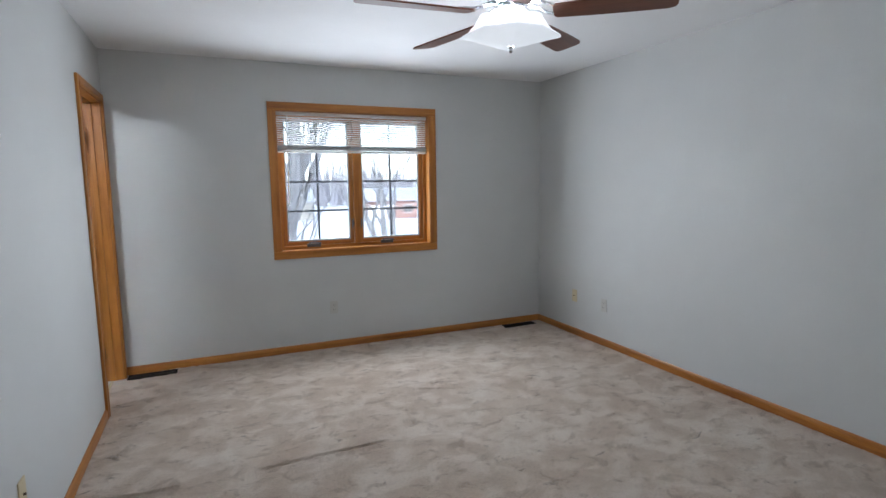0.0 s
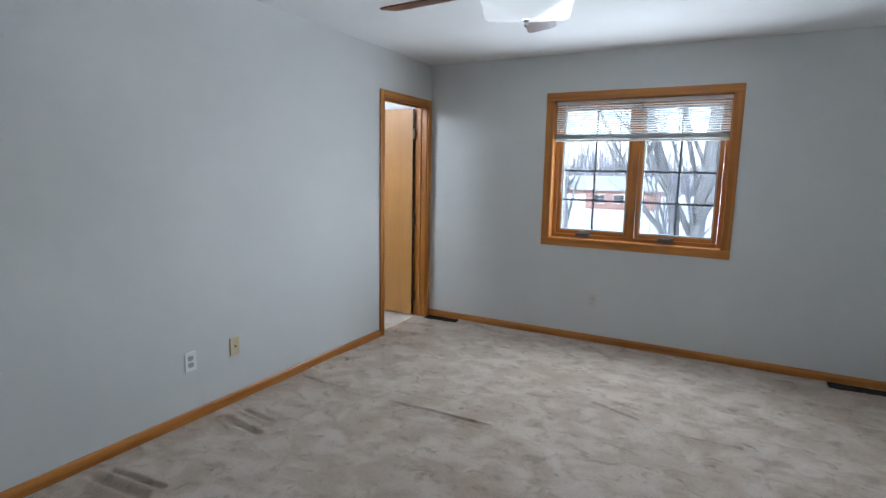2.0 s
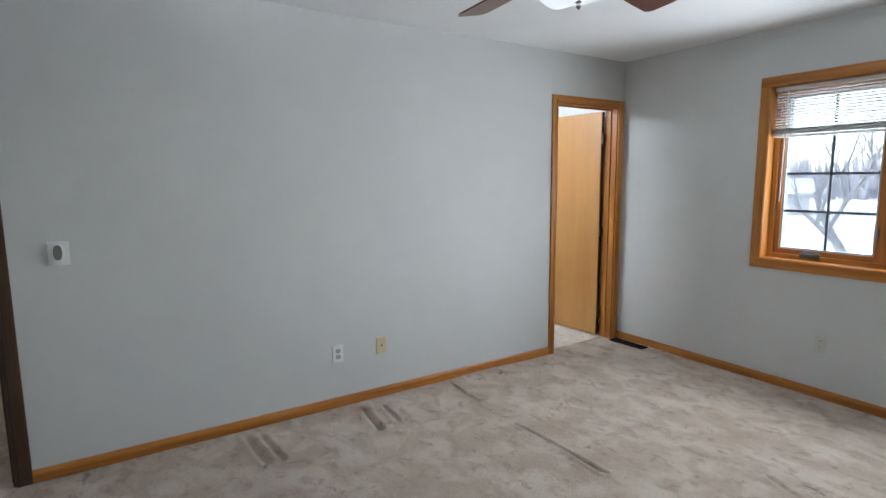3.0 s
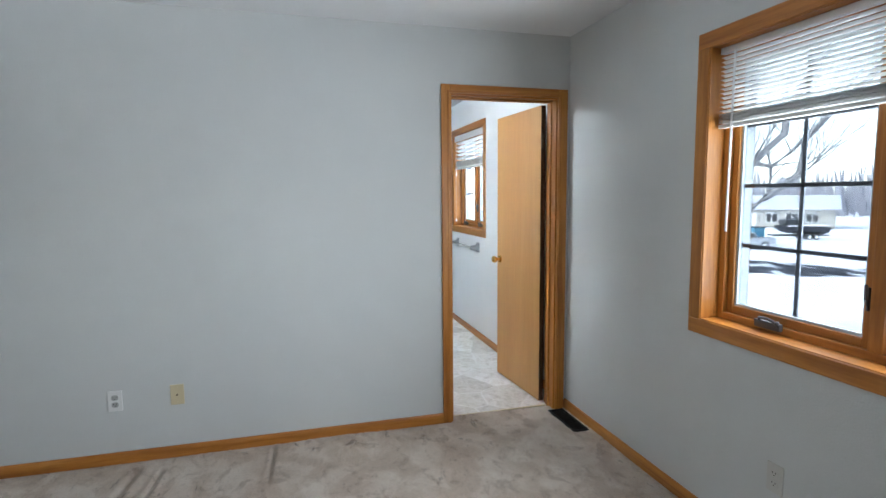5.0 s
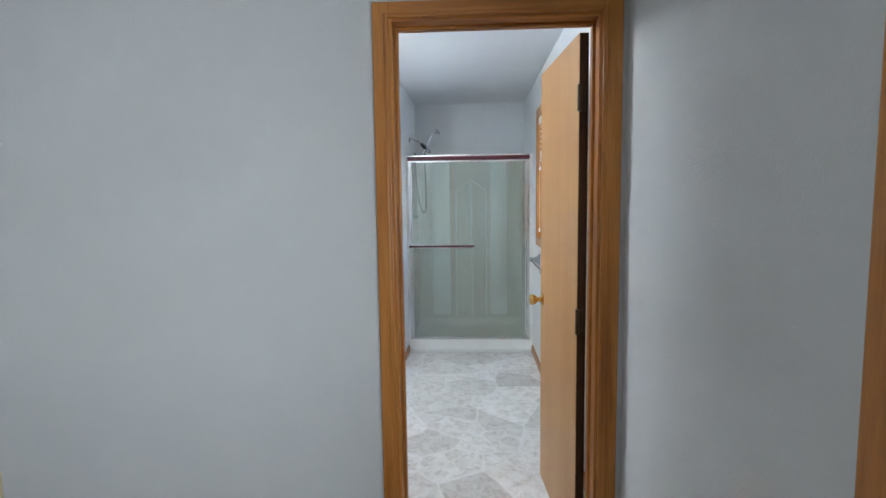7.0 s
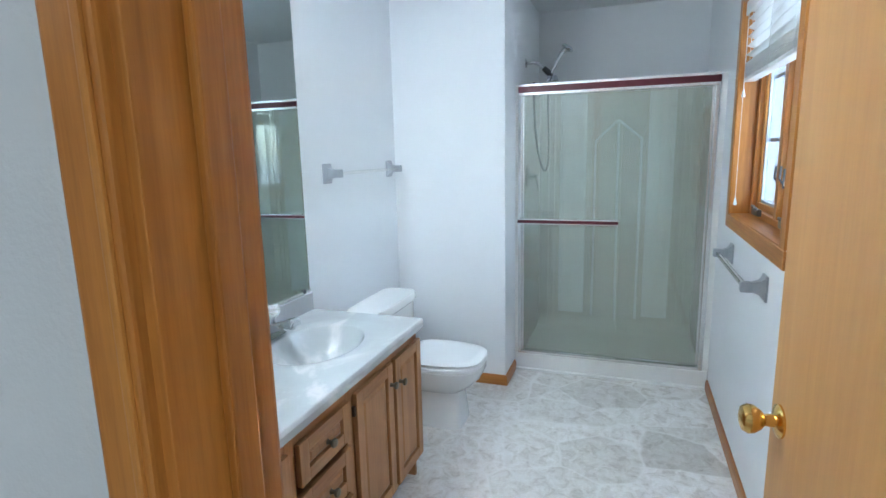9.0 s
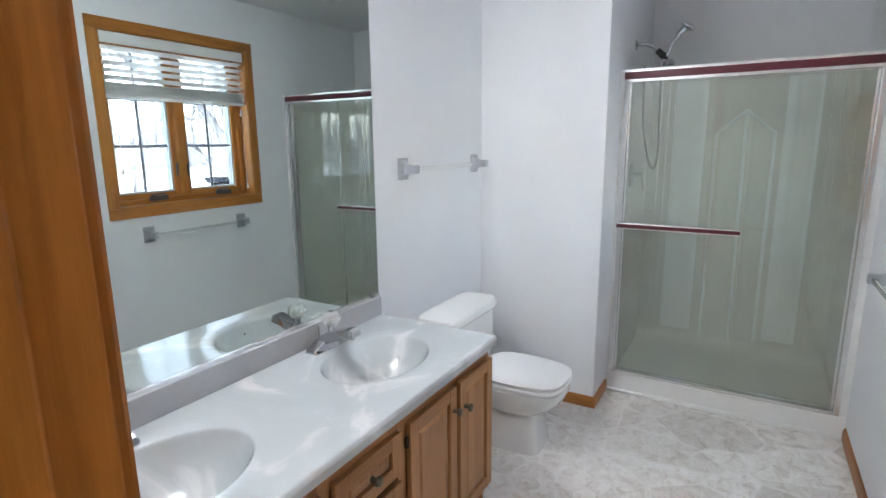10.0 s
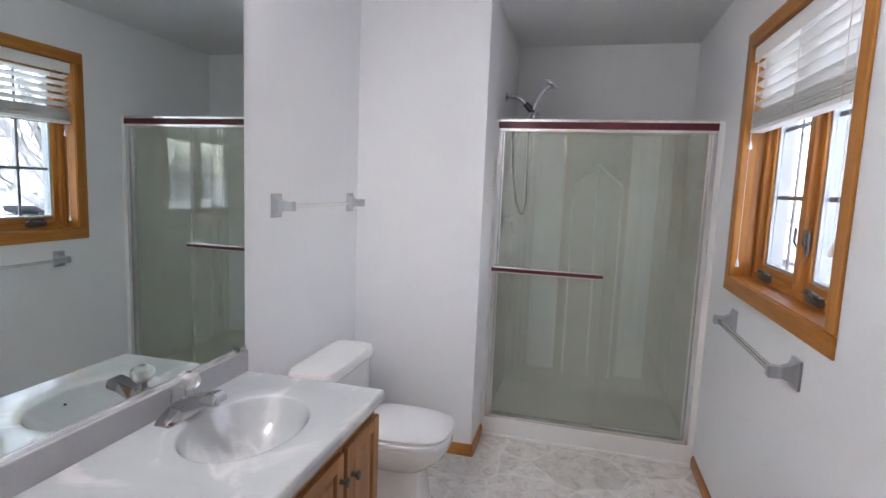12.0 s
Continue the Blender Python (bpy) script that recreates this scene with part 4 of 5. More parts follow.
def faucet(sx):
    y = MIR + 0.066
    f = thing("faucet", (sx, y, CT), "chrome centerset faucet with clear acrylic knob", "faucet", "vanity faucets")
    bm = bmesh.new()
    # angular base that rises to the middle
    rings = []
    for u, hh, d in ((-0.076, 0.006, 0.020), (-0.070, 0.012, 0.025), (-0.030, 0.030, 0.027), (0.030, 0.030, 0.027), (0.070, 0.012, 0.025), (0.076, 0.006, 0.020)):
        rings.append([Vector((sx + u, y - d, CT)), Vector((sx + u, y + d, CT)), Vector((sx + u, y + d * 0.72, CT + hh)), Vector((sx + u, y - d * 0.72, CT + hh))])
    loft(bm, rings)
    bmesh.ops.recalc_face_normals(bm, faces=bm.faces)
    bmesh.ops.bevel(bm, geom=bm.edges[:], offset=0.0015, segments=1, affect="EDGES")
    part("base", bm, chrome, f)
    bm = bmesh.new()
    sec = []
    for t, z0, z1, hw in ((0.0, 0.008, 0.040, 0.031), (0.045, 0.026, 0.058, 0.029), (0.092, 0.046, 0.071, 0.027), (0.116, 0.048, 0.076, 0.026), (0.127, 0.052, 0.070, 0.024)):
        sec.append([Vector((sx - hw, y - 0.01 + t, CT + z0)), Vector((sx + hw, y - 0.01 + t, CT + z0)), Vector((sx + hw * 0.7, y - 0.01 + t, CT + z1)), Vector((sx - hw * 0.7, y - 0.01 + t, CT + z1))])
    loft(bm, sec)
    bmesh.ops.recalc_face_normals(bm, faces=bm.faces)
    bmesh.ops.bevel(bm, geom=bm.edges[:], offset=0.0018, segments=2, affect="EDGES")
    spout = part("spout", bm, chrome, f)
    part("aerator", cyl(bmesh.new(), (sx, y + 0.098, CT + 0.050), (sx, y + 0.098, CT + 0.040), 0.010), chrome, f, "", True)
    part("stem", lathe(bmesh.new(), (sx, y + 0.020, CT), [(0.020, 0.034), (0.019, 0.052), (0.011, 0.056), (0.010, 0.084)], 18), chrome, f, "", True)
    bm = bmesh.new()
    lathe(bm, (sx, y + 0.020, CT), [(0.014, 0.072), (0.024, 0.080), (0.031, 0.095), (0.028, 0.109), (0.016, 0.116)], 10)
    for vert in bm.verts:
        lev = vert.co.z - CT
        if abs(lev - 0.095) < 0.002 or abs(lev - 0.116) < 0.002:
            q = Matrix.Rotation(radians(18), 3, "Z") @ Vector((vert.co.x - sx, vert.co.y - y - 0.020, 0))
            vert.co.x, vert.co.y = sx + q.x, y + 0.020 + q.y
    bmesh.ops.triangulate(bm, faces=bm.faces)
    part("handle", bm, knob_acrylic, f, "faceted clear acrylic knob")
    part("handle_cap", cyl(bmesh.new(), (sx, y + 0.020, CT + 0.1155), (sx, y + 0.020, CT + 0.118), 0.007), chrome, f, "", True)
    part("lift_rod", cyl(bmesh.new(), (sx, y - 0.034, CT), (sx, y - 0.034, CT + 0.062), 0.0028, seg=8), chrome, f)
    for ob in f.children:
        ob.data.transform(Matrix.Scale(1.18, 4))
    return f


for sx in (SINKS[0][0] + 0.02, SINKS[1][0] + 0.03):
    faucet(sx)

mirror = thing("vanity_mirror", ((VX0 + VX1) / 2, MIR, CT + 0.09), "large frameless wall mirror above the backsplash", "mirror")
part("glass", boxes((VX0, VX1 - 0.002, MIR + 0.001, MIR + 0.006, CT + 0.088, 2.14), bevel=0.0015), mirror_silver, mirror)
part("bottom_channel", boxes((VX0, VX1 - 0.002, MIR, MIR + 0.011, CT + 0.0825, CT + 0.0955), bevel=0.001), alu, mirror, "bright aluminium mirror channel")
for x in (VX0 + 0.05, VX1 - 0.05):
    part("clip", boxes((x - 0.010, x + 0.010, MIR + 0.0065, MIR + 0.0125, CT + 0.084, CT + 0.104), bevel=0.001), crank_metal, mirror)

lightbar = thing("vanity_light", (-1.5, MIR, 2.27), "chrome vanity light bar with lit globe bulbs above mirror", "wall lamp")
part("back_plate", boxes((-1.83, -1.17, MIR, MIR + 0.03, 2.225, 2.325), bevel=0.006), chrome, lightbar)
for k in range(4):
    x = -1.74 + 0.16 * k
    part("socket", cyl(bmesh.new(), (x, MIR + 0.03, 2.275), (x, MIR + 0.05, 2.275), 0.02), white_plastic, lightbar)
    bm = bmesh.new()
    bmesh.ops.create_uvsphere(bm, u_segments=20, v_segments=14, radius=0.047, matrix=Matrix.Translation((x, MIR + 0.092, 2.275)))
    part("bulb", bm, bulb_glass, lightbar, "lit white globe bulb", True)


# ---- toilet ----
def toilet():
    tx = -2.848
    t = thing("toilet", (tx, 3.25, 0), "white low-profile toilet with lid closed", "toilet")
    # pedestal: narrow foot flaring to the bowl rim
    bm = bmesh.new()
    rings = []
    for z, cy, rx, ry, n in ((0.0, 3.245, 0.116, 0.248, 6.5), (0.02, 3.245, 0.114, 0.246, 6.5), (0.15, 3.240, 0.104, 0.236, 6.0), (0.195, 3.242, 0.106, 0.238, 5.0), (0.225, 3.268, 0.140, 0.262, 3.4), (0.27, 3.295, 0.166, 0.286, 3.0), (0.308, 3.305, 0.178, 0.293, 3.0), (0.330, 3.306, 0.182, 0.293, 3.0), (0.338, 3.306, 0.178, 0.288, 3.0)):
        rings.append(superellipse(tx, cy + 0.018, z, rx, ry, n, 44))
    loft(bm, rings)
    part("bowl", bm, porcelain, t, "", True)
    bm = bmesh.new()
    loft(bm, [superellipse(tx, 3.040, z, rx, 0.104, 5, 44) for z, rx in ((0.20, 0.16), (0.30, 0.215), (0.34, 0.248), (0.40, 0.257), (0.60, 0.262))])
    part("tank", bm, porcelain, t, "", True)
    bm = bmesh.new()
    loft(bm, [superellipse(tx, 3.043, z, rx, ry, 6, 44) for z, rx, ry in ((0.600, 0.264, 0.106), (0.606, 0.270, 0.1105), (0.636, 0.270, 0.1105), (0.648, 0.262, 0.103))])
    part("tank_lid", bm, porcelain, t, "", True)

    def oval(z, grow, back=3.180, front=3.618):
        out = []
        cy, ry = (back + front) / 2, (front - back) / 2
        for p in superellipse(0, 0, z, 1, 1, 3.5, 48):
            w = 0.186 * (1 - 0.10 * max(0, p.y)) + grow
            out.append(Vector((tx + p.x * w, cy + p.y * (ry + grow), z)))
        return out
    bm = bmesh.new()
    loft(bm, [oval(0.3400, -0.006), oval(0.3440, 0.0), oval(0.3560, 0.0), oval(0.3600, -0.004)])
    part("seat", bm, white_enamel, t, "", True)
    bm = bmesh.new()
    loft(bm, [oval(0.3640, -0.006), oval(0.378, -0.001), oval(0.3782, -0.002), oval(0.3860, -0.014), oval(0.3885, -0.05), oval(0.3890, -0.12)])
    part("lid", bm, white_enamel, t, "", True)
    for s in (-1, 1):
        part("seat_hinge", cyl(bmesh.new(), (tx + s * 0.075 - 0.025, 3.181, 0.361), (tx + s * 0.075 + 0.025, 3.181, 0.361), 0.012), white_plastic, t, "", True)
        part("bolt_cap", lathe(bmesh.new(), (tx + s * 0.135, 3.18, 0), [(0.016, 0.0), (0.016, 0.012), (0.010, 0.020), (0.003, 0.022)], 14), porcelain, t, "", True)
    bm = bmesh.new()
    tube(bm, [(tx + 0.266, 3.06, 0.545), (tx + 0.283, 3.06, 0.545), (tx + 0.287, 3.09, 0.543), (tx + 0.287, 3.14, 0.538)], 0.007, 8)
    part("flush_lever", bm, chrome, t, "chrome flush lever", True)
    return t


toilet()


# ---- towel bars ----
def towel_bar(xa, xb, y, d, z):
    t = thing("towel_bar", ((xa + xb) / 2, y, z), "clear acrylic towel bar with grey metal brackets", "towel bar", "towel bars")
    for x in (xa, xb):
        bm = boxes((x - 0.036, x + 0.036, min(y, y + d * 0.009), max(y, y + d * 0.009), z - 0.048, z + 0.048), bevel=0.003)
        ring = lambda o, rx, rz: [Vector((x + a * rx, y + d * o, z + b * rz)) for a, b in ((-1, -1), (1, -1), (1, 1), (-1, 1))]
        loft(bm, [ring(0.008, 0.032, 0.042), ring(0.022, 0.018, 0.026), ring(0.045, 0.012, 0.018), ring(0.058, 0.014, 0.019), ring(0.082, 0.014, 0.019), ring(0.086, 0.010, 0.014)])
        bmesh.ops.recalc_face_normals(bm, faces=bm.faces)
        part("bracket", bm, satin_grey, t, "grey metal bracket")
    part("rod", boxes((xa + 0.012, xb - 0.012, min(y + d * 0.060, y + d * 0.076), max(y + d * 0.060, y + d * 0.076), z - 0.008, z + 0.008), bevel=0.002), acrylic, t, "clear acrylic rod")
    return t


towel_bar(-3.250, -2.549, MIR, 1, 1.350)
towel_bar(-3.152, -2.462, NB, -1, 0.924)

# ---- shower ----
SF = -3.632            # front face of the shower base
SX = SHB + 0.02        # front of the back panel


def shower():
    s = thing("shower_stall", ((SF + SHB) / 2, (SH + N) / 2, 0), "moulded shower stall with sliding grey glass doors", "shower")
    part("base", boxes((SHB, SF - 0.10, SH, NB, 0.0, 0.05), bevel=0.004), shower_floor, s)
    part("curb", boxes((SF - 0.10, SF, SH + 0.001, NB - 0.001, 0.0, 0.112), bevel=0.012, seg=3), curb_white, s, "white moulded shower curb", True)
    part("caulk", boxes((SF - 0.002, SF + 0.022, SH, NB - 0.014, 0.0, 0.016), bevel=0.006), curb_white, s)
    top = 1.90
    part("back_panel", boxes((SHB, SX, SH, NB, 0.05, top), bevel=0.003), surround, s)
    part("side_panel", boxes((SX, SF - 0.05, SH, SH + 0.018, 0.05, 1.83), bevel=0.003), surround, s)
    part("side_panel", boxes((SX, SF - 0.05, NB - 0.018, NB, 0.05, 1.83), bevel=0.003), surround, s)
    # rounded cove where the floor meets the back
    bm = bmesh.new()
    arc = [(0.10 * (1 - math.sin(0.157 * k)), 0.10 * (1 - math.cos(0.157 * k))) for k in range(11)]
    loft(bm, [[Vector((SX - 0.002 + a, yy, 0.048 + b)) for a, b in arc] + [Vector((SX - 0.002, yy, 0.048))] for yy in (SH + 0.018, NB - 0.018)])
    bmesh.ops.recalc_face_normals(bm, faces=bm.faces)
    part("cove", bm, shower_floor, s, "", True)
    # two broad rounded flutes, the light on them put into their pale colour
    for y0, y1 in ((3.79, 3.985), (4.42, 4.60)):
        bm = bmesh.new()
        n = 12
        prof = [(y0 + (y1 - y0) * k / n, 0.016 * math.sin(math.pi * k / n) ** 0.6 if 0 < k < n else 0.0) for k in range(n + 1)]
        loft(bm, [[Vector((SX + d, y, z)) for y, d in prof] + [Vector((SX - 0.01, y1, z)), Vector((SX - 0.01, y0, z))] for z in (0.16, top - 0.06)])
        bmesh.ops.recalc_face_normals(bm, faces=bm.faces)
        part("flute", bm, surround_lit, s, "", True)
    # gabled panel outline, raised ribs in the flutes' lit colour
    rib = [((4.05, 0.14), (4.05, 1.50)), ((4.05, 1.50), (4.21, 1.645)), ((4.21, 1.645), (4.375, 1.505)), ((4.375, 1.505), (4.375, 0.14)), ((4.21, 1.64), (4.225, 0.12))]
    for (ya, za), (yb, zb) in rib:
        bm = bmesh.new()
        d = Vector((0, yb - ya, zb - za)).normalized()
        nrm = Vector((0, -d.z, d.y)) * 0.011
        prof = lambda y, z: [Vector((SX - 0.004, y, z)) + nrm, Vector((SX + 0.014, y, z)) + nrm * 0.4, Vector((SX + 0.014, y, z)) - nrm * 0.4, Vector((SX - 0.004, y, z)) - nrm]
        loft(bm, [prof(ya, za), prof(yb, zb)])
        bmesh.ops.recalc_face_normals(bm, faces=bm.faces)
        part("rib", bm, surround_lit, s)
    # corner ribs and moulded soap ledges
    for y in (3.70, 3.745, 4.655, 4.70):
        part("rib", boxes((SX - 0.002, SX + 0.010, y - 0.008, y + 0.008, 0.12, top - 0.05), bevel=0.004), surround, s)
    # metal frame
    fx0, fx1 = SF - 0.055, SF + 0.002
    FA, FB = SH + 0.020, N - 0.006
    for y0, y1 in ((SH + 0.0005, FA), (FB, NB - 0.0005)):
        part("filler", boxes((fx0 + 0.006, fx1 - 0.012, y0, y1, 0.112, 1.830), bevel=0.002), curb_white, s)
    head = part("header", boxes((fx0, fx1, FA, FB, 1.768, 1.838), bevel=0.004), alu, s, "bright aluminium header")
    part("header_insert", boxes((fx1 - 0.001, fx1 + 0.004, FA, FB, 1.785, 1.822), bevel=0.0015), burgundy, head, "burgundy strip")
    for y0, y1 in ((FA, FA + 0.026), (FB - 0.026, FB)):
        part("wall_jamb", boxes((fx0, fx1 - 0.004, y0 + 0.0005, y1 - 0.0005, 0.112, 1.768), bevel=0.003), alu, s)
    part("bottom_track", boxes((fx0, fx1 - 0.002, FA + 0.026, FB - 0.026, 0.112, 0.132), bevel=0.003), alu, s)
    # panes: outer by the toilet side, inner by the window side
    outer = part("sliding_door", boxes((SF - 0.020, SF - 0.014, FA + 0.028, 4.252, 0.136, 1.765)), shower_glass, s, "grey tinted sliding glass door")
    inner = part("sliding_door", boxes((SF - 0.044, SF - 0.038, 4.2525, FB - 0.028, 0.136, 1.765)), shower_glass, s, "grey tinted sliding glass door")
    for g, x, y in ((outer, SF - 0.017, FA + 0.032), (inner, SF - 0.041, FB - 0.032)):
        g.visible_shadow = False
        part("edge_strip", boxes((x - 0.007, x + 0.007, y - 0.005, y + 0.005, 0.134, 1.766), bevel=0.001), alu, g)
    bar = part("door_bar", boxes((SF + 0.022, SF + 0.034, SH + 0.022, 4.248, 0.982, 1.016), bevel=0.003), alu, s, "door towel bar in bright aluminium")
    part("bar_insert", boxes((SF + 0.033, SF + 0.037, SH + 0.024, 4.247, 0.990, 1.009), bevel=0.001), burgundy, bar, "burgundy strip")
    for y in (SH + 0.055, 4.23):
        part("bar_post", boxes((SF - 0.014, SF + 0.024, y - 0.008, y + 0.008, 0.988, 1.010), bevel=0.002), alu, bar)
    return s


shower()


def shower_fittings():
    f = thing("hand_shower", (-3.975, SH, 2.01), "chrome hand shower on a wall arm with metal hose", "shower head")
    bm = bmesh.new()
    lathe(bm, (-3.980, SH, 2.012), [(0.030, 0.0), (0.030, 0.004), (0.020, 0.010), (0.012, 0.013)], 22, "y")
    bmesh.ops.recalc_face_normals(bm, faces=bm.faces)
    part("flange", bm, chrome, f, "", True)
    bm = tube(bmesh.new(), [(-3.980, SH + 0.005, 2.012), (-3.980, SH + 0.055, 2.012), (-3.985, SH + 0.090, 1.998), (-3.990, SH + 0.125, 1.968)], 0.0105, 12)
    part("arm", bm, chrome, f, "", True)
    bm = tube(bmesh.new(), [(-3.989, SH + 0.118, 1.974), (-3.993, SH + 0.150, 1.944), (-3.993, SH + 0.172, 1.922)], 0.018, 12, [0.017, 0.020, 0.016])
    part("diverter", bm, rubber, f, "black diverter joint", True)
    bm = bmesh.new()
    tube(bm, [(-3.993, SH + 0.165, 1.93), (-3.980, SH + 0.150, 1.893), (-3.980, SH + 0.143, 1.880)], 0.012, 10)
    lathe(bm, (-3.987, SH + 0.188, 1.900), [(0.016, 0.022), (0.022, 0.008), (0.030, -0.010), (0.028, -0.016)], 20)
    part("holder", bm, chrome, f, "", True)
    bm = tube(bmesh.new(), [(-3.987, SH + 0.160, 1.900), (-3.989, SH + 0.175, 1.950), (-3.995, SH + 0.200, 2.010), (-4.003, SH + 0.232, 2.062), (-4.013, SH + 0.262, 2.092)], 0.011, 12, [0.009, 0.011, 0.012, 0.014, 0.022])
    part("wand", bm, chrome, f, "", True)
    bm = bmesh.new()
    bmesh.ops.create_uvsphere(bm, u_segments=20, v_segments=12, radius=0.034, matrix=Matrix.Translation((-4.013, SH + 0.268, 2.094)) @ Matrix.Rotation(radians(-35), 4, "X") @ Matrix.Diagonal((1, 1.25, 0.55, 1)))
    part("spray_head", bm, chrome, f, "", True)
    pts = []
    for k in range(33):
        u = k / 32
        y = SH + 0.150 - 0.095 * (1 - math.cos(math.pi * u)) / 2 + (0.03 * math.sin(math.pi * u))
        z = 1.885 - 0.585 * math.sin(math.pi * u) ** 0.55
        pts.append((-3.980 - 0.03 * math.sin(math.pi * u), max(SH + 0.03, y), z))
    part("hose", tube(bmesh.new(), pts, 0.0075, 8), crank_metal, f, "flexible chrome hose", True)
    v = thing("shower_valve", (-3.955, SH + 0.018, 1.27), "round chrome shower valve with lever on surround", "shower valve")
    bm = bmesh.new()
    lathe(bm, (-3.965, SH + 0.018, 1.262), [(0.078, 0), (0.078, 0.004), (0.060, 0.011), (0.030, 0.014)], 32, "y")
    bmesh.ops.recalc_face_normals(bm, faces=bm.faces)
    part("escutcheon", bm, crank_metal, v, "", True)
    bm = cyl(bmesh.new(), (-3.965, SH + 0.030, 1.262), (-3.965, SH + 0.085, 1.262), 0.022, 0.018, 20)
    tube(bm, [(-3.965, SH + 0.075, 1.262), (-3.965, SH + 0.085, 1.21), (-3.965, SH + 0.090, 1.17)], 0.007, 8)
    part("lever", bm, chrome, v, "", True)


shower_fittings()


# ---- outdoors: snow, street, tree, parked vehicles, houses ----
G = -4.2


def snow_material():
    m, n, l, p = node_mat("snow")
    v = coords(n, l)
    c = ramp(n, l, noise_node(n, l, v, 0.25, 6, 0.6), [(0.3, (0.74, 0.77, 0.82)), (0.6, (0.84, 0.86, 0.88))])
    l.new(c, p.inputs["Base Color"])
    p.inputs["Roughness"].default_value = 0.9
    bump(n, l, p, noise_node(n, l, v, 1.5, 6), 0.6, 0.15)
    return m


snow = snow_material()
bark = varied("bark_grey", (0.28, 0.275, 0.28), 0.95, amount=0.25, big=6, small=30)


def slush_material():
    m, n, l, p = node_mat("slushy_street")
    v = coords(n, l, (0.25, 0.55, 1))
    c = ramp(n, l, noise_node(n, l, v, 1.1, 6, 0.65, 0.8), [(0.44, (0.018, 0.02, 0.026)), (0.53, (0.06, 0.065, 0.08)), (0.60, (0.75, 0.78, 0.82))])
    l.new(c, p.inputs["Base Color"])
    p.inputs["Roughness"].default_value = 0.95
    p.inputs["Specular IOR Level"].default_value = 0.1
    return m


tar = slush_material()
siding_tan = varied("siding_tan", (0.38, 0.36, 0.32), 0.8, amount=0.1)
siding_red = varied("siding_brick", (0.34, 0.20, 0.17), 0.85, amount=0.15, small=8)
siding_grey = varied("siding_grey", (0.30, 0.31, 0.33), 0.8, amount=0.1)
roof_snow = varied("roof_snow", (0.52, 0.54, 0.58), 0.9, amount=0.1, big=0.6)
dark_glass = varied("dark_glass", (0.012, 0.014, 0.017), 0.4)
silver_paint = varied("silver_car_paint", (0.42, 0.43, 0.45), 0.4, 0.0, amount=0.05)
navy = varied("navy_gelcoat", (0.015, 0.018, 0.028), 0.5)
teal = varied("teal_plastic", (0.03, 0.17, 0.26), 0.5)
hedge = varied("bare_woods", (0.34, 0.335, 0.37), 0.95, amount=0.3, big=0.4, small=3)

bm = bmesh.new()
bmesh.ops.create_grid(bm, x_segments=60, y_segments=60, size=400, matrix=Matrix.Translation((0, 120, G)))
tag_structure(part("ground", bm, snow), "snow-covered ground reaching the horizon", "ground")


def street():
    """A slushy street crossing behind the tree, with ragged edges."""
    rnd = random.Random(2)
    bm = bmesh.new()
    a, b = Vector((-75, 5)), Vector((-21, 43.6))
    d = (b - a).normalized()
    nrm = Vector((-d.y, d.x))
    left, right = [], []
    for k in range(60):
        p = a + (b - a) * k / 59
        half = 4.0 * min(1.0, (60 - k) / 9)
        left.append(p + nrm * half * (1 + rnd.uniform(-0.2, 0.2)))
        right.append(p - nrm * half * (1 + rnd.uniform(-0.2, 0.2)))
    vl = [bm.verts.new((p.x, p.y, G + 0.02)) for p in left]
    vr = [bm.verts.new((p.x, p.y, G + 0.02)) for p in right]
    for i in range(59):
        bm.faces.new((vl[i], vr[i], vr[i + 1], vl[i + 1]))
    bmesh.ops.recalc_face_normals(bm, faces=bm.faces)
    return tag_structure(part("road", bm, tar), "wet slushy street", "road")


street()


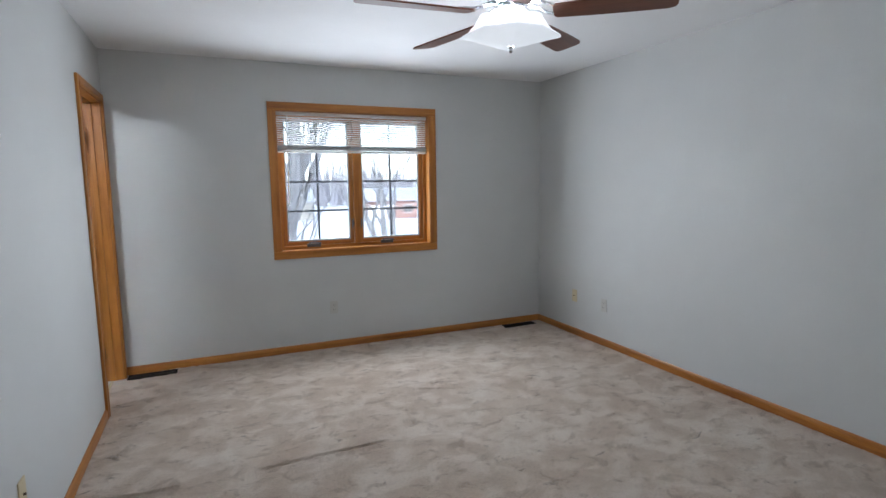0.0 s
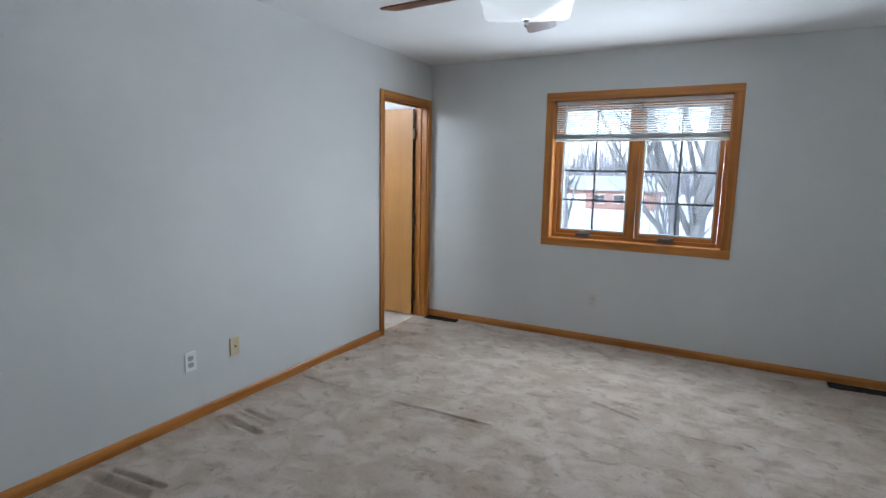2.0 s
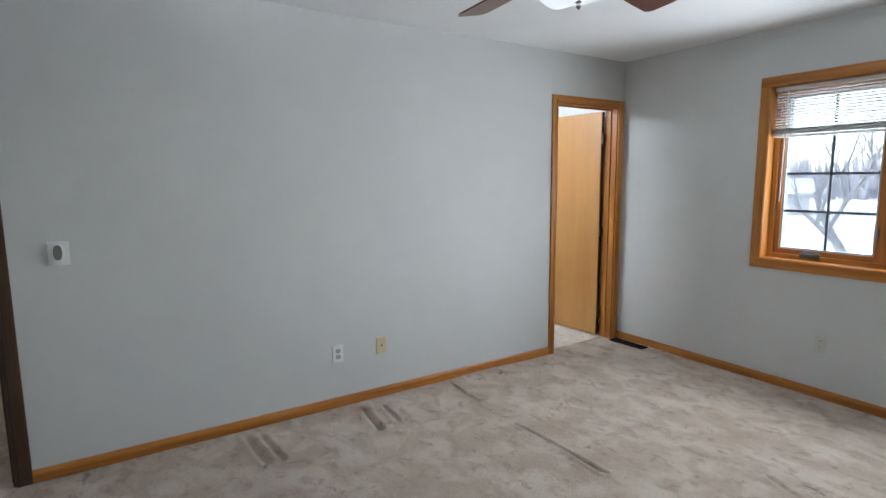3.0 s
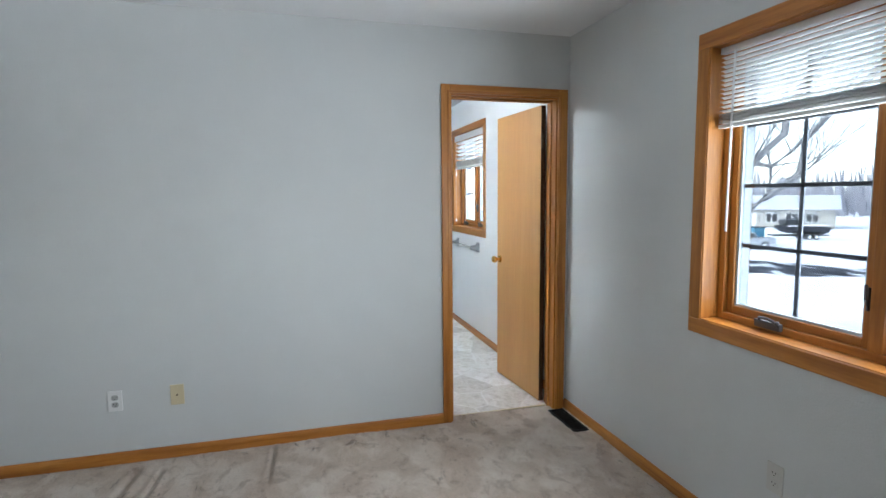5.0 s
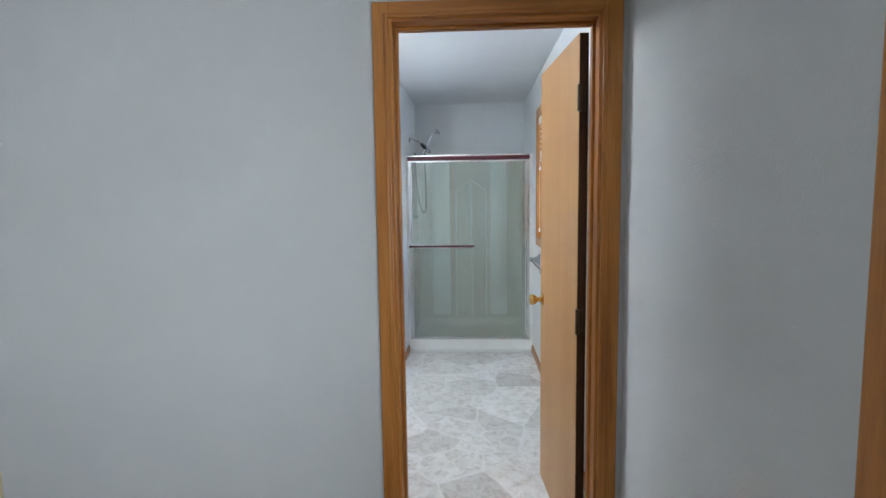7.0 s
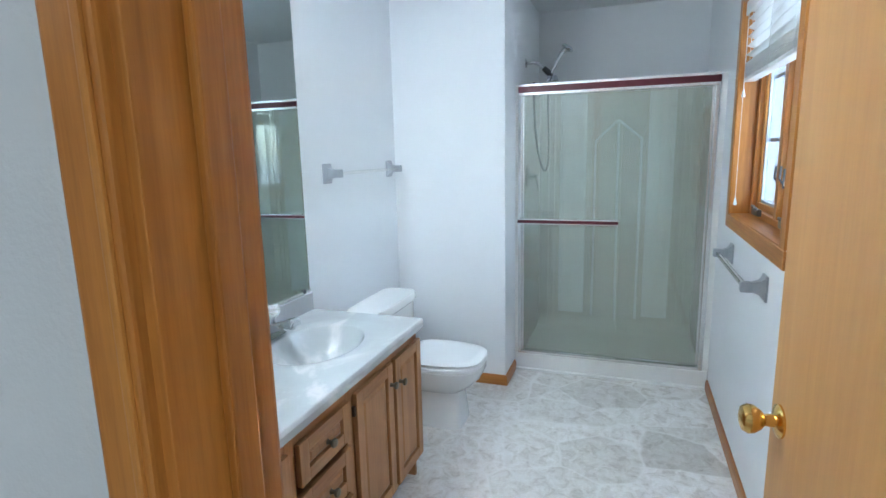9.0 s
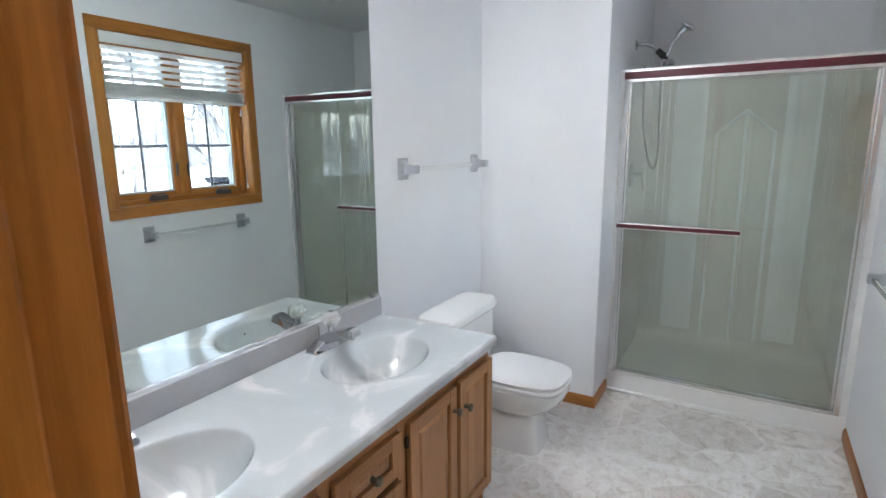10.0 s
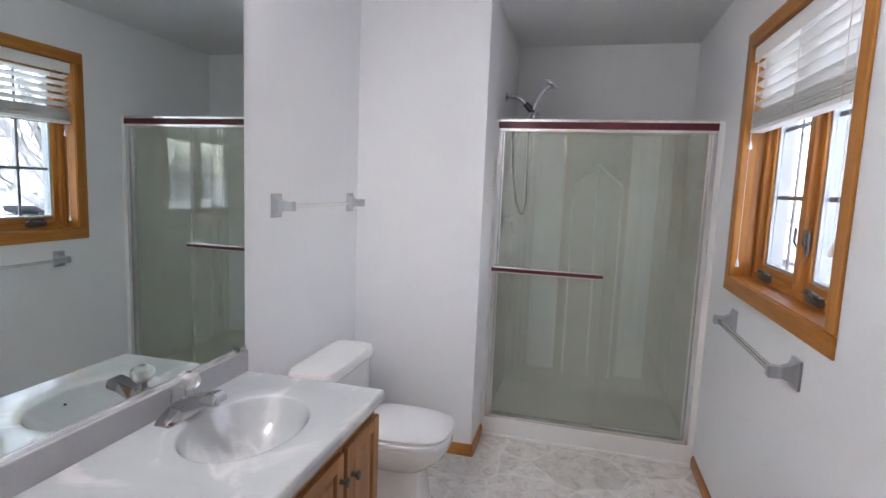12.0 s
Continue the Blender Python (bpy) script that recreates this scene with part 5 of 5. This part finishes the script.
def bare_tree(x, y, h, spread, seed, lean=(0, 0), forks=3, mains=()):
    """Bare winter tree: forked trunk, limbs, twigs, each limb a tapered tube."""
    rnd = random.Random(seed)
    t = thing("bare_tree", (x, y, G), "large bare deciduous tree in snow", "tree")
    trunk, limbs, twigs = bmesh.new(), bmesh.new(), bmesh.new()

    def limb(bm, p, d, ln, r, depth):
        pts, rad = [p], [r]
        n = 6
        for k in range(n):
            d = (d + Vector((rnd.uniform(-0.16, 0.16), rnd.uniform(-0.16, 0.16), rnd.uniform(-0.04, 0.12)))).normalized()
            pts.append(pts[-1] + d * ln / n)
            rad.append(r * (1 - 0.55 * (k + 1) / n))
        tube(bm, pts, r, 8 if depth < 2 else 5, rad)
        if depth < 4:
            for k in range(forks if depth < 2 else 4):
                i = rnd.randint(2, n) if depth else rnd.randint(3, n)
                side = Vector((rnd.uniform(-1, 1), rnd.uniform(-1, 1), rnd.uniform(0.1, 0.8))).normalized()
                nd = (d * 0.75 + side * spread).normalized()
                limb(limbs if depth < 1 else twigs, pts[i], nd, ln * rnd.uniform(0.5, 0.8), rad[i] * rnd.uniform(0.5, 0.75), depth + 1)
    if mains:
        for pts, r0, r1 in mains:
            pts = [Vector(p) for p in pts]
            m = len(pts) - 1
            rad = [r0 + (r1 - r0) * k / m for k in range(m + 1)]
            if pts[0].z < G:
                pts.insert(1, pts[0] + (pts[1] - pts[0]) * 0.35)
                rad = [r0 * 1.5, r0 * 1.1] + rad[1:]
                m += 1
            tube(trunk, pts, r0, 9, rad)
            for k in range(1, m + 1):
                d = (pts[k] - pts[k - 1]).normalized()
                for j in range(2 if k < m else 3):
                    side = Vector((rnd.uniform(-1, 1), rnd.uniform(-1, 1), rnd.uniform(0.0, 0.9))).normalized()
                    limb(limbs, pts[k], (d * 0.8 + side * spread).normalized(), rnd.uniform(1.4, 2.6), rad[k] * rnd.uniform(0.25, 0.42), 2)
            limb(limbs, pts[m], (pts[m] - pts[m - 1]).normalized(), 4.0, r1, 1)
    else:
        for k in range(3):
            a = 2.1 * k + seed
            base = Vector((x + 0.25 * math.cos(a), y + 0.25 * math.sin(a), G - 0.3))
            limb(trunk, base, Vector((lean[0] + 0.30 * math.cos(a), lean[1] + 0.30 * math.sin(a), 1)).normalized(), h * 0.48, 0.023 * h, 0)
    part("trunk", trunk, bark, t, "", True)
    part("limbs", limbs, bark, t, "", True)
    part("crown", twigs, bark, t, "crown of fine bare twigs")
    return t


# the yard tree: a short bole that divides low into long leaning limbs
def yard_limb(pts, r0, r1):
    """Limb from (along, height) pairs in the tree's broad plane, swaying a little out of it."""
    return ([(-16.05 + 0.631 * u - 0.25 * math.sin(2.1 * k + z), 18.62 + 0.776 * u + 0.2 * math.sin(1.7 * k + z), z) for k, (u, z) in enumerate(pts)], r0, r1)


YARD_LIMBS = [
    yard_limb([(-0.5, G - 0.3), (-0.45, -3.1), (-0.45, -1.2), (-0.35, 0.3), (-0.45, 1.8), (-0.4, 3.5), (-0.6, 4.7), (-0.9, 6.0)], 0.31, 0.13),
    yard_limb([(0.08, G - 0.3), (0.1, -3.2), (0.3, -2.1), (0.52, -0.9), (0.75, 0.4), (1.13, 1.5), (1.7, 3.1), (2.1, 4.6)], 0.33, 0.12),
    yard_limb([(-0.4, 3.5), (-0.2, 4.6), (0.0, 5.6), (0.25, 7.2)], 0.13, 0.07),
    yard_limb([(0.6, -0.4), (1.13, 1.5), (1.5, 3.0), (1.8, 4.5), (2.0, 6.1)], 0.17, 0.08),
    yard_limb([(0.95, 0.3), (1.73, 1.7), (2.42, 2.6), (3.2, 3.7), (3.67, 4.6), (3.9, 6.1)], 0.19, 0.10),
    yard_limb([(0.7, -0.7), (1.16, -0.1), (2.25, 0.8), (3.1, 1.3), (3.7, 2.1), (4.3, 3.4), (4.9, 4.8)], 0.20, 0.09),
    yard_limb([(2.42, 2.6), (2.95, 2.45), (3.75, 3.0), (4.3, 4.0)], 0.10, 0.05),
    yard_limb([(1.0, 1.1), (1.2, 2.7), (1.3, 4.3), (1.3, 5.6)], 0.11, 0.05)]
bare_tree(-16.05, 18.62, 16, 0.7, 4, forks=3, mains=YARD_LIMBS)


def window_limb(pts, r0, r1):
    """Limb of the tree close outside the bedroom, from (x, height) pairs."""
    return ([(x, 10.8 + 0.12 * math.sin(1.9 * k + 2 * x), z) for k, (x, z) in enumerate(pts)], r0, r1)


bare_tree(1.3, 10.8, 12, 0.7, 9, forks=2, mains=[
    window_limb([(1.32, G - 0.3), (1.40, -1.5), (1.46, 0.2), (1.50, 0.8), (1.60, 1.45), (1.66, 2.7), (1.72, 4.6)], 0.19, 0.10),
    window_limb([(1.50, 0.6), (1.75, 1.2), (1.98, 1.7), (2.3, 2.6), (2.5, 3.9)], 0.08, 0.05),
    window_limb([(1.58, 1.3), (1.98, 2.35), (2.3, 3.4), (2.7, 4.8)], 0.10, 0.06),
    window_limb([(1.36, -2.2), (1.16, -0.2), (1.08, 0.9), (0.80, 1.7), (0.5, 2.6), (0.3, 4.0)], 0.13, 0.06),
    window_limb([(1.13, 0.0), (0.85, 0.5), (0.49, 0.9), (0.1, 1.7)], 0.07, 0.04)])
bare_tree(-7.0, 31.0, 12, 0.7, 12)
bare_tree(12.0, 38.0, 12, 0.7, 17)
bare_tree(-34.0, 60.0, 14, 0.7, 21)
bare_tree(-26.0, 20.0, 11, 0.7, 23)


def wheel_parts(parent, x, y, z, r, axis):
    w = part("wheel", lathe(bmesh.new(), (x, y, z), [(r * 0.6, -0.11), (r * 0.95, -0.11), (r, -0.06), (r, 0.06), (r * 0.95, 0.11), (r * 0.6, 0.11)], 20, axis), rubber, parent, "", True)
    part("rim", lathe(bmesh.new(), (x, y, z), [(r * 0.58, -0.115), (r * 0.2, -0.10), (r * 0.2, 0.10), (r * 0.58, 0.115)], 16, axis), alu, w, "", True)


def pickup():
    t = thing("pickup_truck", (0, 0, 0), "silver crew-cab pickup truck parked in snow", "truck")
    prof = [(-2.8, 0.55), (-2.85, 0.85), (-2.75, 1.05), (-1.35, 1.15), (-0.75, 1.72), (0.95, 1.75), (1.15, 1.18), (2.85, 1.18), (2.9, 0.6)]
    bm = bmesh.new()
    loft(bm, [[Vector((x, s * (0.95 - 0.10 * max(0, z - 1.15)), z)) for x, z in prof] for s in (-1, 1)])
    bmesh.ops.recalc_face_normals(bm, faces=bm.faces)
    bmesh.ops.bevel(bm, geom=bm.edges[:], offset=0.04, segments=2, affect="EDGES")
    part("body", bm, silver_paint, t, "", True)
    for s in (-1, 1):
        for xs in ([(-1.15, 1.20), (-0.72, 1.62), (-0.10, 1.64), (-0.10, 1.20)], [(0.0, 1.20), (0.0, 1.64), (0.80, 1.64), (0.98, 1.20)]):
            bm = bmesh.new()
            loft(bm, [[Vector((x, s * (0.962 - 0.10 * max(0, z - 1.15)) + o, z)) for x, z in xs] for o in (-0.01, 0.01)])
            bmesh.ops.recalc_face_normals(bm, faces=bm.faces)
            part("side_window", bm, dark_glass, t)
        part("headlight", boxes((-2.87, -2.70, s * 0.75 - 0.15, s * 0.75 + 0.15, 0.82, 0.98), bevel=0.02), alu, t)
        for x in (-1.85, 1.85):
            wheel_parts(t, x, s * 0.86, 0.40, 0.40, "y")
    part("bumper", boxes((-2.98, -2.80, -0.92, 0.92, 0.42, 0.62), bevel=0.04), alu, t)
    part("bed_floor", boxes((1.25, 2.75, -0.78, 0.78, 1.185, 1.20)), rubber, t)
    return t


tr = pickup()
tr.location, tr.rotation_euler = (-40.8, 46.2, G), (0, 0, radians(66))


def boat():
    b = thing("boat_on_trailer", (0, 0, 0), "dark and white motor boat parked on a trailer", "boat")
    secs = []
    for x, hw, zb, zt in ((-3.2, 0.05, 1.35, 1.75), (-2.2, 0.75, 0.85, 1.70), (-0.5, 1.15, 0.65, 1.60), (2.8, 1.15, 0.62, 1.50)):
        secs.append([Vector((x, -hw, zt)), Vector((x, -hw * 0.7, (zb + zt) / 2 - 0.15)), Vector((x, 0, zb)), Vector((x, hw * 0.7, (zb + zt) / 2 - 0.15)), Vector((x, hw, zt))])
    bm = loft(bmesh.new(), secs)
    bmesh.ops.recalc_face_normals(bm, faces=bm.faces)
    part("hull", bm, navy, b)
    part("deck", boxes((-2.0, 2.7, -1.02, 1.02, 1.60, 1.72), bevel=0.05), white_enamel, b)
    part("windshield", boxes((-2.3, -0.5, -0.85, 0.85, 1.72, 2.45), bevel=0.2), dark_glass, b)
    part("tower", boxes((0.9, 0.96, -0.95, -0.89, 1.7, 2.9), (0.9, 0.96, 0.89, 0.95, 1.7, 2.9), (0.9, 0.96, -0.95, 0.95, 2.9, 2.96)), rubber, b)
    part("trailer", boxes((-3.6, 3.0, -0.7, -0.6, 0.45, 0.58), (-3.6, 3.0, 0.6, 0.7, 0.45, 0.58), (-0.1, 1.4, -1.0, 1.0, 0.40, 0.52), (-0.6, -0.5, -0.5, 0.5, 0.5, 0.85), (1.8, 1.9, -0.5, 0.5, 0.5, 0.8)), rubber, b)
    for s in (-1, 1):
        for x in (0.3, 1.1):
            wheel_parts(b, x, s * 1.05, 0.34, 0.34, "y")
    return b


bt = boat()
bt.location, bt.rotation_euler = (-47.4, 61.6, G), (0, 0, radians(72))

bin1 = thing("storage_bin", (-43.2, 50.2, G), "teal plastic bin beside the parked truck", "bin")
part("body", boxes((-43.9, -42.5, 49.5, 50.9, G, G + 1.95), bevel=0.06), teal, bin1)
part("lid", boxes((-44.0, -42.4, 49.4, 51.0, G + 1.95, G + 2.07), bevel=0.05), rubber, bin1)
for x, y in ((-20.9, 24.3), (-19.6, 24.5)):
    c = thing("utility_box", (x, y, G), "small grey utility box in the snowy yard", "utility box", "yard utility boxes")
    part("body", boxes((x - 0.35, x + 0.35, y - 0.3, y + 0.3, G - 0.05, G + 0.32), bevel=0.03), grille_grey, c)
    part("lid", boxes((x - 0.38, x + 0.38, y - 0.33, y + 0.33, G + 0.32, G + 0.38), bevel=0.02), rubber, c)


def house(x, y, rz, w, d, h, siding, label, garage=True):
    t = thing("house", (0, 0, 0), label, "house")
    part("wall", boxes((-w / 2, w / 2, -d / 2, d / 2, 0, h)), siding, t)
    bm = bmesh.new()
    o, rise = 0.6, d * 0.24
    loft(bm, [[Vector((sx, -d / 2 - o, h - 0.1)), Vector((sx, d / 2 + o, h - 0.1)), Vector((sx, d / 2 + o, h + 0.1)), Vector((sx, 0, h + rise)), Vector((sx, -d / 2 - o, h + 0.1))] for sx in (-w / 2 - o, w / 2 + o)])
    bmesh.ops.recalc_face_normals(bm, faces=bm.faces)
    roof = part("roof", bm, roof_snow, t, "snow-covered gable roof")
    part("chimney", boxes((w * 0.2, w * 0.2 + 0.8, -0.4, 0.4, h + rise * 0.5, h + rise + 0.9)), siding_red, roof)
    if garage:
        g = part("garage_door", boxes((-w / 2 + 0.8, -w / 2 + 5.6, -d / 2 - 0.06, -d / 2 - 0.01, 0, 2.3)), white_enamel, t)
        for k in range(1, 4):
            part("panel_joint", boxes((-w / 2 + 0.8, -w / 2 + 5.6, -d / 2 - 0.07, -d / 2 - 0.055, 0.575 * k - 0.02, 0.575 * k + 0.02)), grille_grey, g)
    for k in range(3):
        xx = -w / 2 + 7.0 + k * (w - 8.0) / 3
        wd = part("window", boxes((xx, xx + 1.5, -d / 2 - 0.05, -d / 2 - 0.01, 1.0, 2.3)), dark_glass, t)
        part("frame", boxes((xx - 0.1, xx + 1.6, -d / 2 - 0.08, -d / 2 - 0.051, 0.9, 1.0), (xx - 0.1, xx + 1.6, -d / 2 - 0.08, -d / 2 - 0.051, 2.3, 2.4), (xx - 0.1, xx, -d / 2 - 0.08, -d / 2 - 0.051, 1.0, 2.3), (xx + 1.5, xx + 1.6, -d / 2 - 0.08, -d / 2 - 0.051, 1.0, 2.3), (xx + 0.7, xx + 0.8, -d / 2 - 0.08, -d / 2 - 0.051, 1.0, 2.3)), white_enamel, wd)
    t.location, t.rotation_euler = (x, y, G), (0, 0, radians(rz))
    return t


house(-68, 80, 40, 16, 9, 3.0, siding_tan, "tan single-storey house with snowy roof")
house(-42, 84, 28, 17, 9, 3.1, siding_grey, "grey single-storey house with snowy roof")
house(-17, 92, 10, 17, 9, 3.1, siding_red, "red brick single-storey house with snowy roof")
house(8, 96, 0, 16, 9, 3.1, siding_tan, "tan single-storey house beyond the street")
house(33, 92, -12, 16, 9, 3.1, siding_red, "red brick house beyond the street")
house(-86, 40, 65, 16, 9, 3.0, siding_grey, "grey house far down the street")


def far_woods():
    """A ragged line of bare trees on the horizon: thousands of thin leaning stems."""
    rnd = random.Random(31)
    bm_v, bm_f = [], []
    for k in range(2600):
        a = radians(rnd.uniform(-62, 50))
        r = rnd.uniform(150, 210)
        x, y = r * math.sin(a), r * math.cos(a)
        h = rnd.uniform(7, 15) * (0.7 + 0.3 * math.sin(a * 9) ** 2)
        w = rnd.uniform(0.15, 0.6)
        dx = rnd.uniform(-2.0, 2.0)
        ux, uy = math.cos(a), -math.sin(a)
        i = len(bm_v)
        bm_v += [(x - ux * w, y - uy * w, G), (x + ux * w, y + uy * w, G), (x + ux * (dx + 0.1), y + uy * (dx + 0.1), G + h), (x + ux * (dx - 0.1), y + uy * (dx - 0.1), G + h), (x, y + 0.5, G + h * 0.3)]
        bm_f += [(i, i + 1, i + 2, i + 3), (i, i + 4, i + 3), (i + 1, i + 4, i + 2)]
    me = bpy.data.meshes.new("far_woods")
    me.from_pydata(bm_v, [], bm_f)
    me.materials.append(hedge)
    return tagged(new("far_woods", me), "distant line of bare winter woods", "woods", kind="stuff")


far_woods()
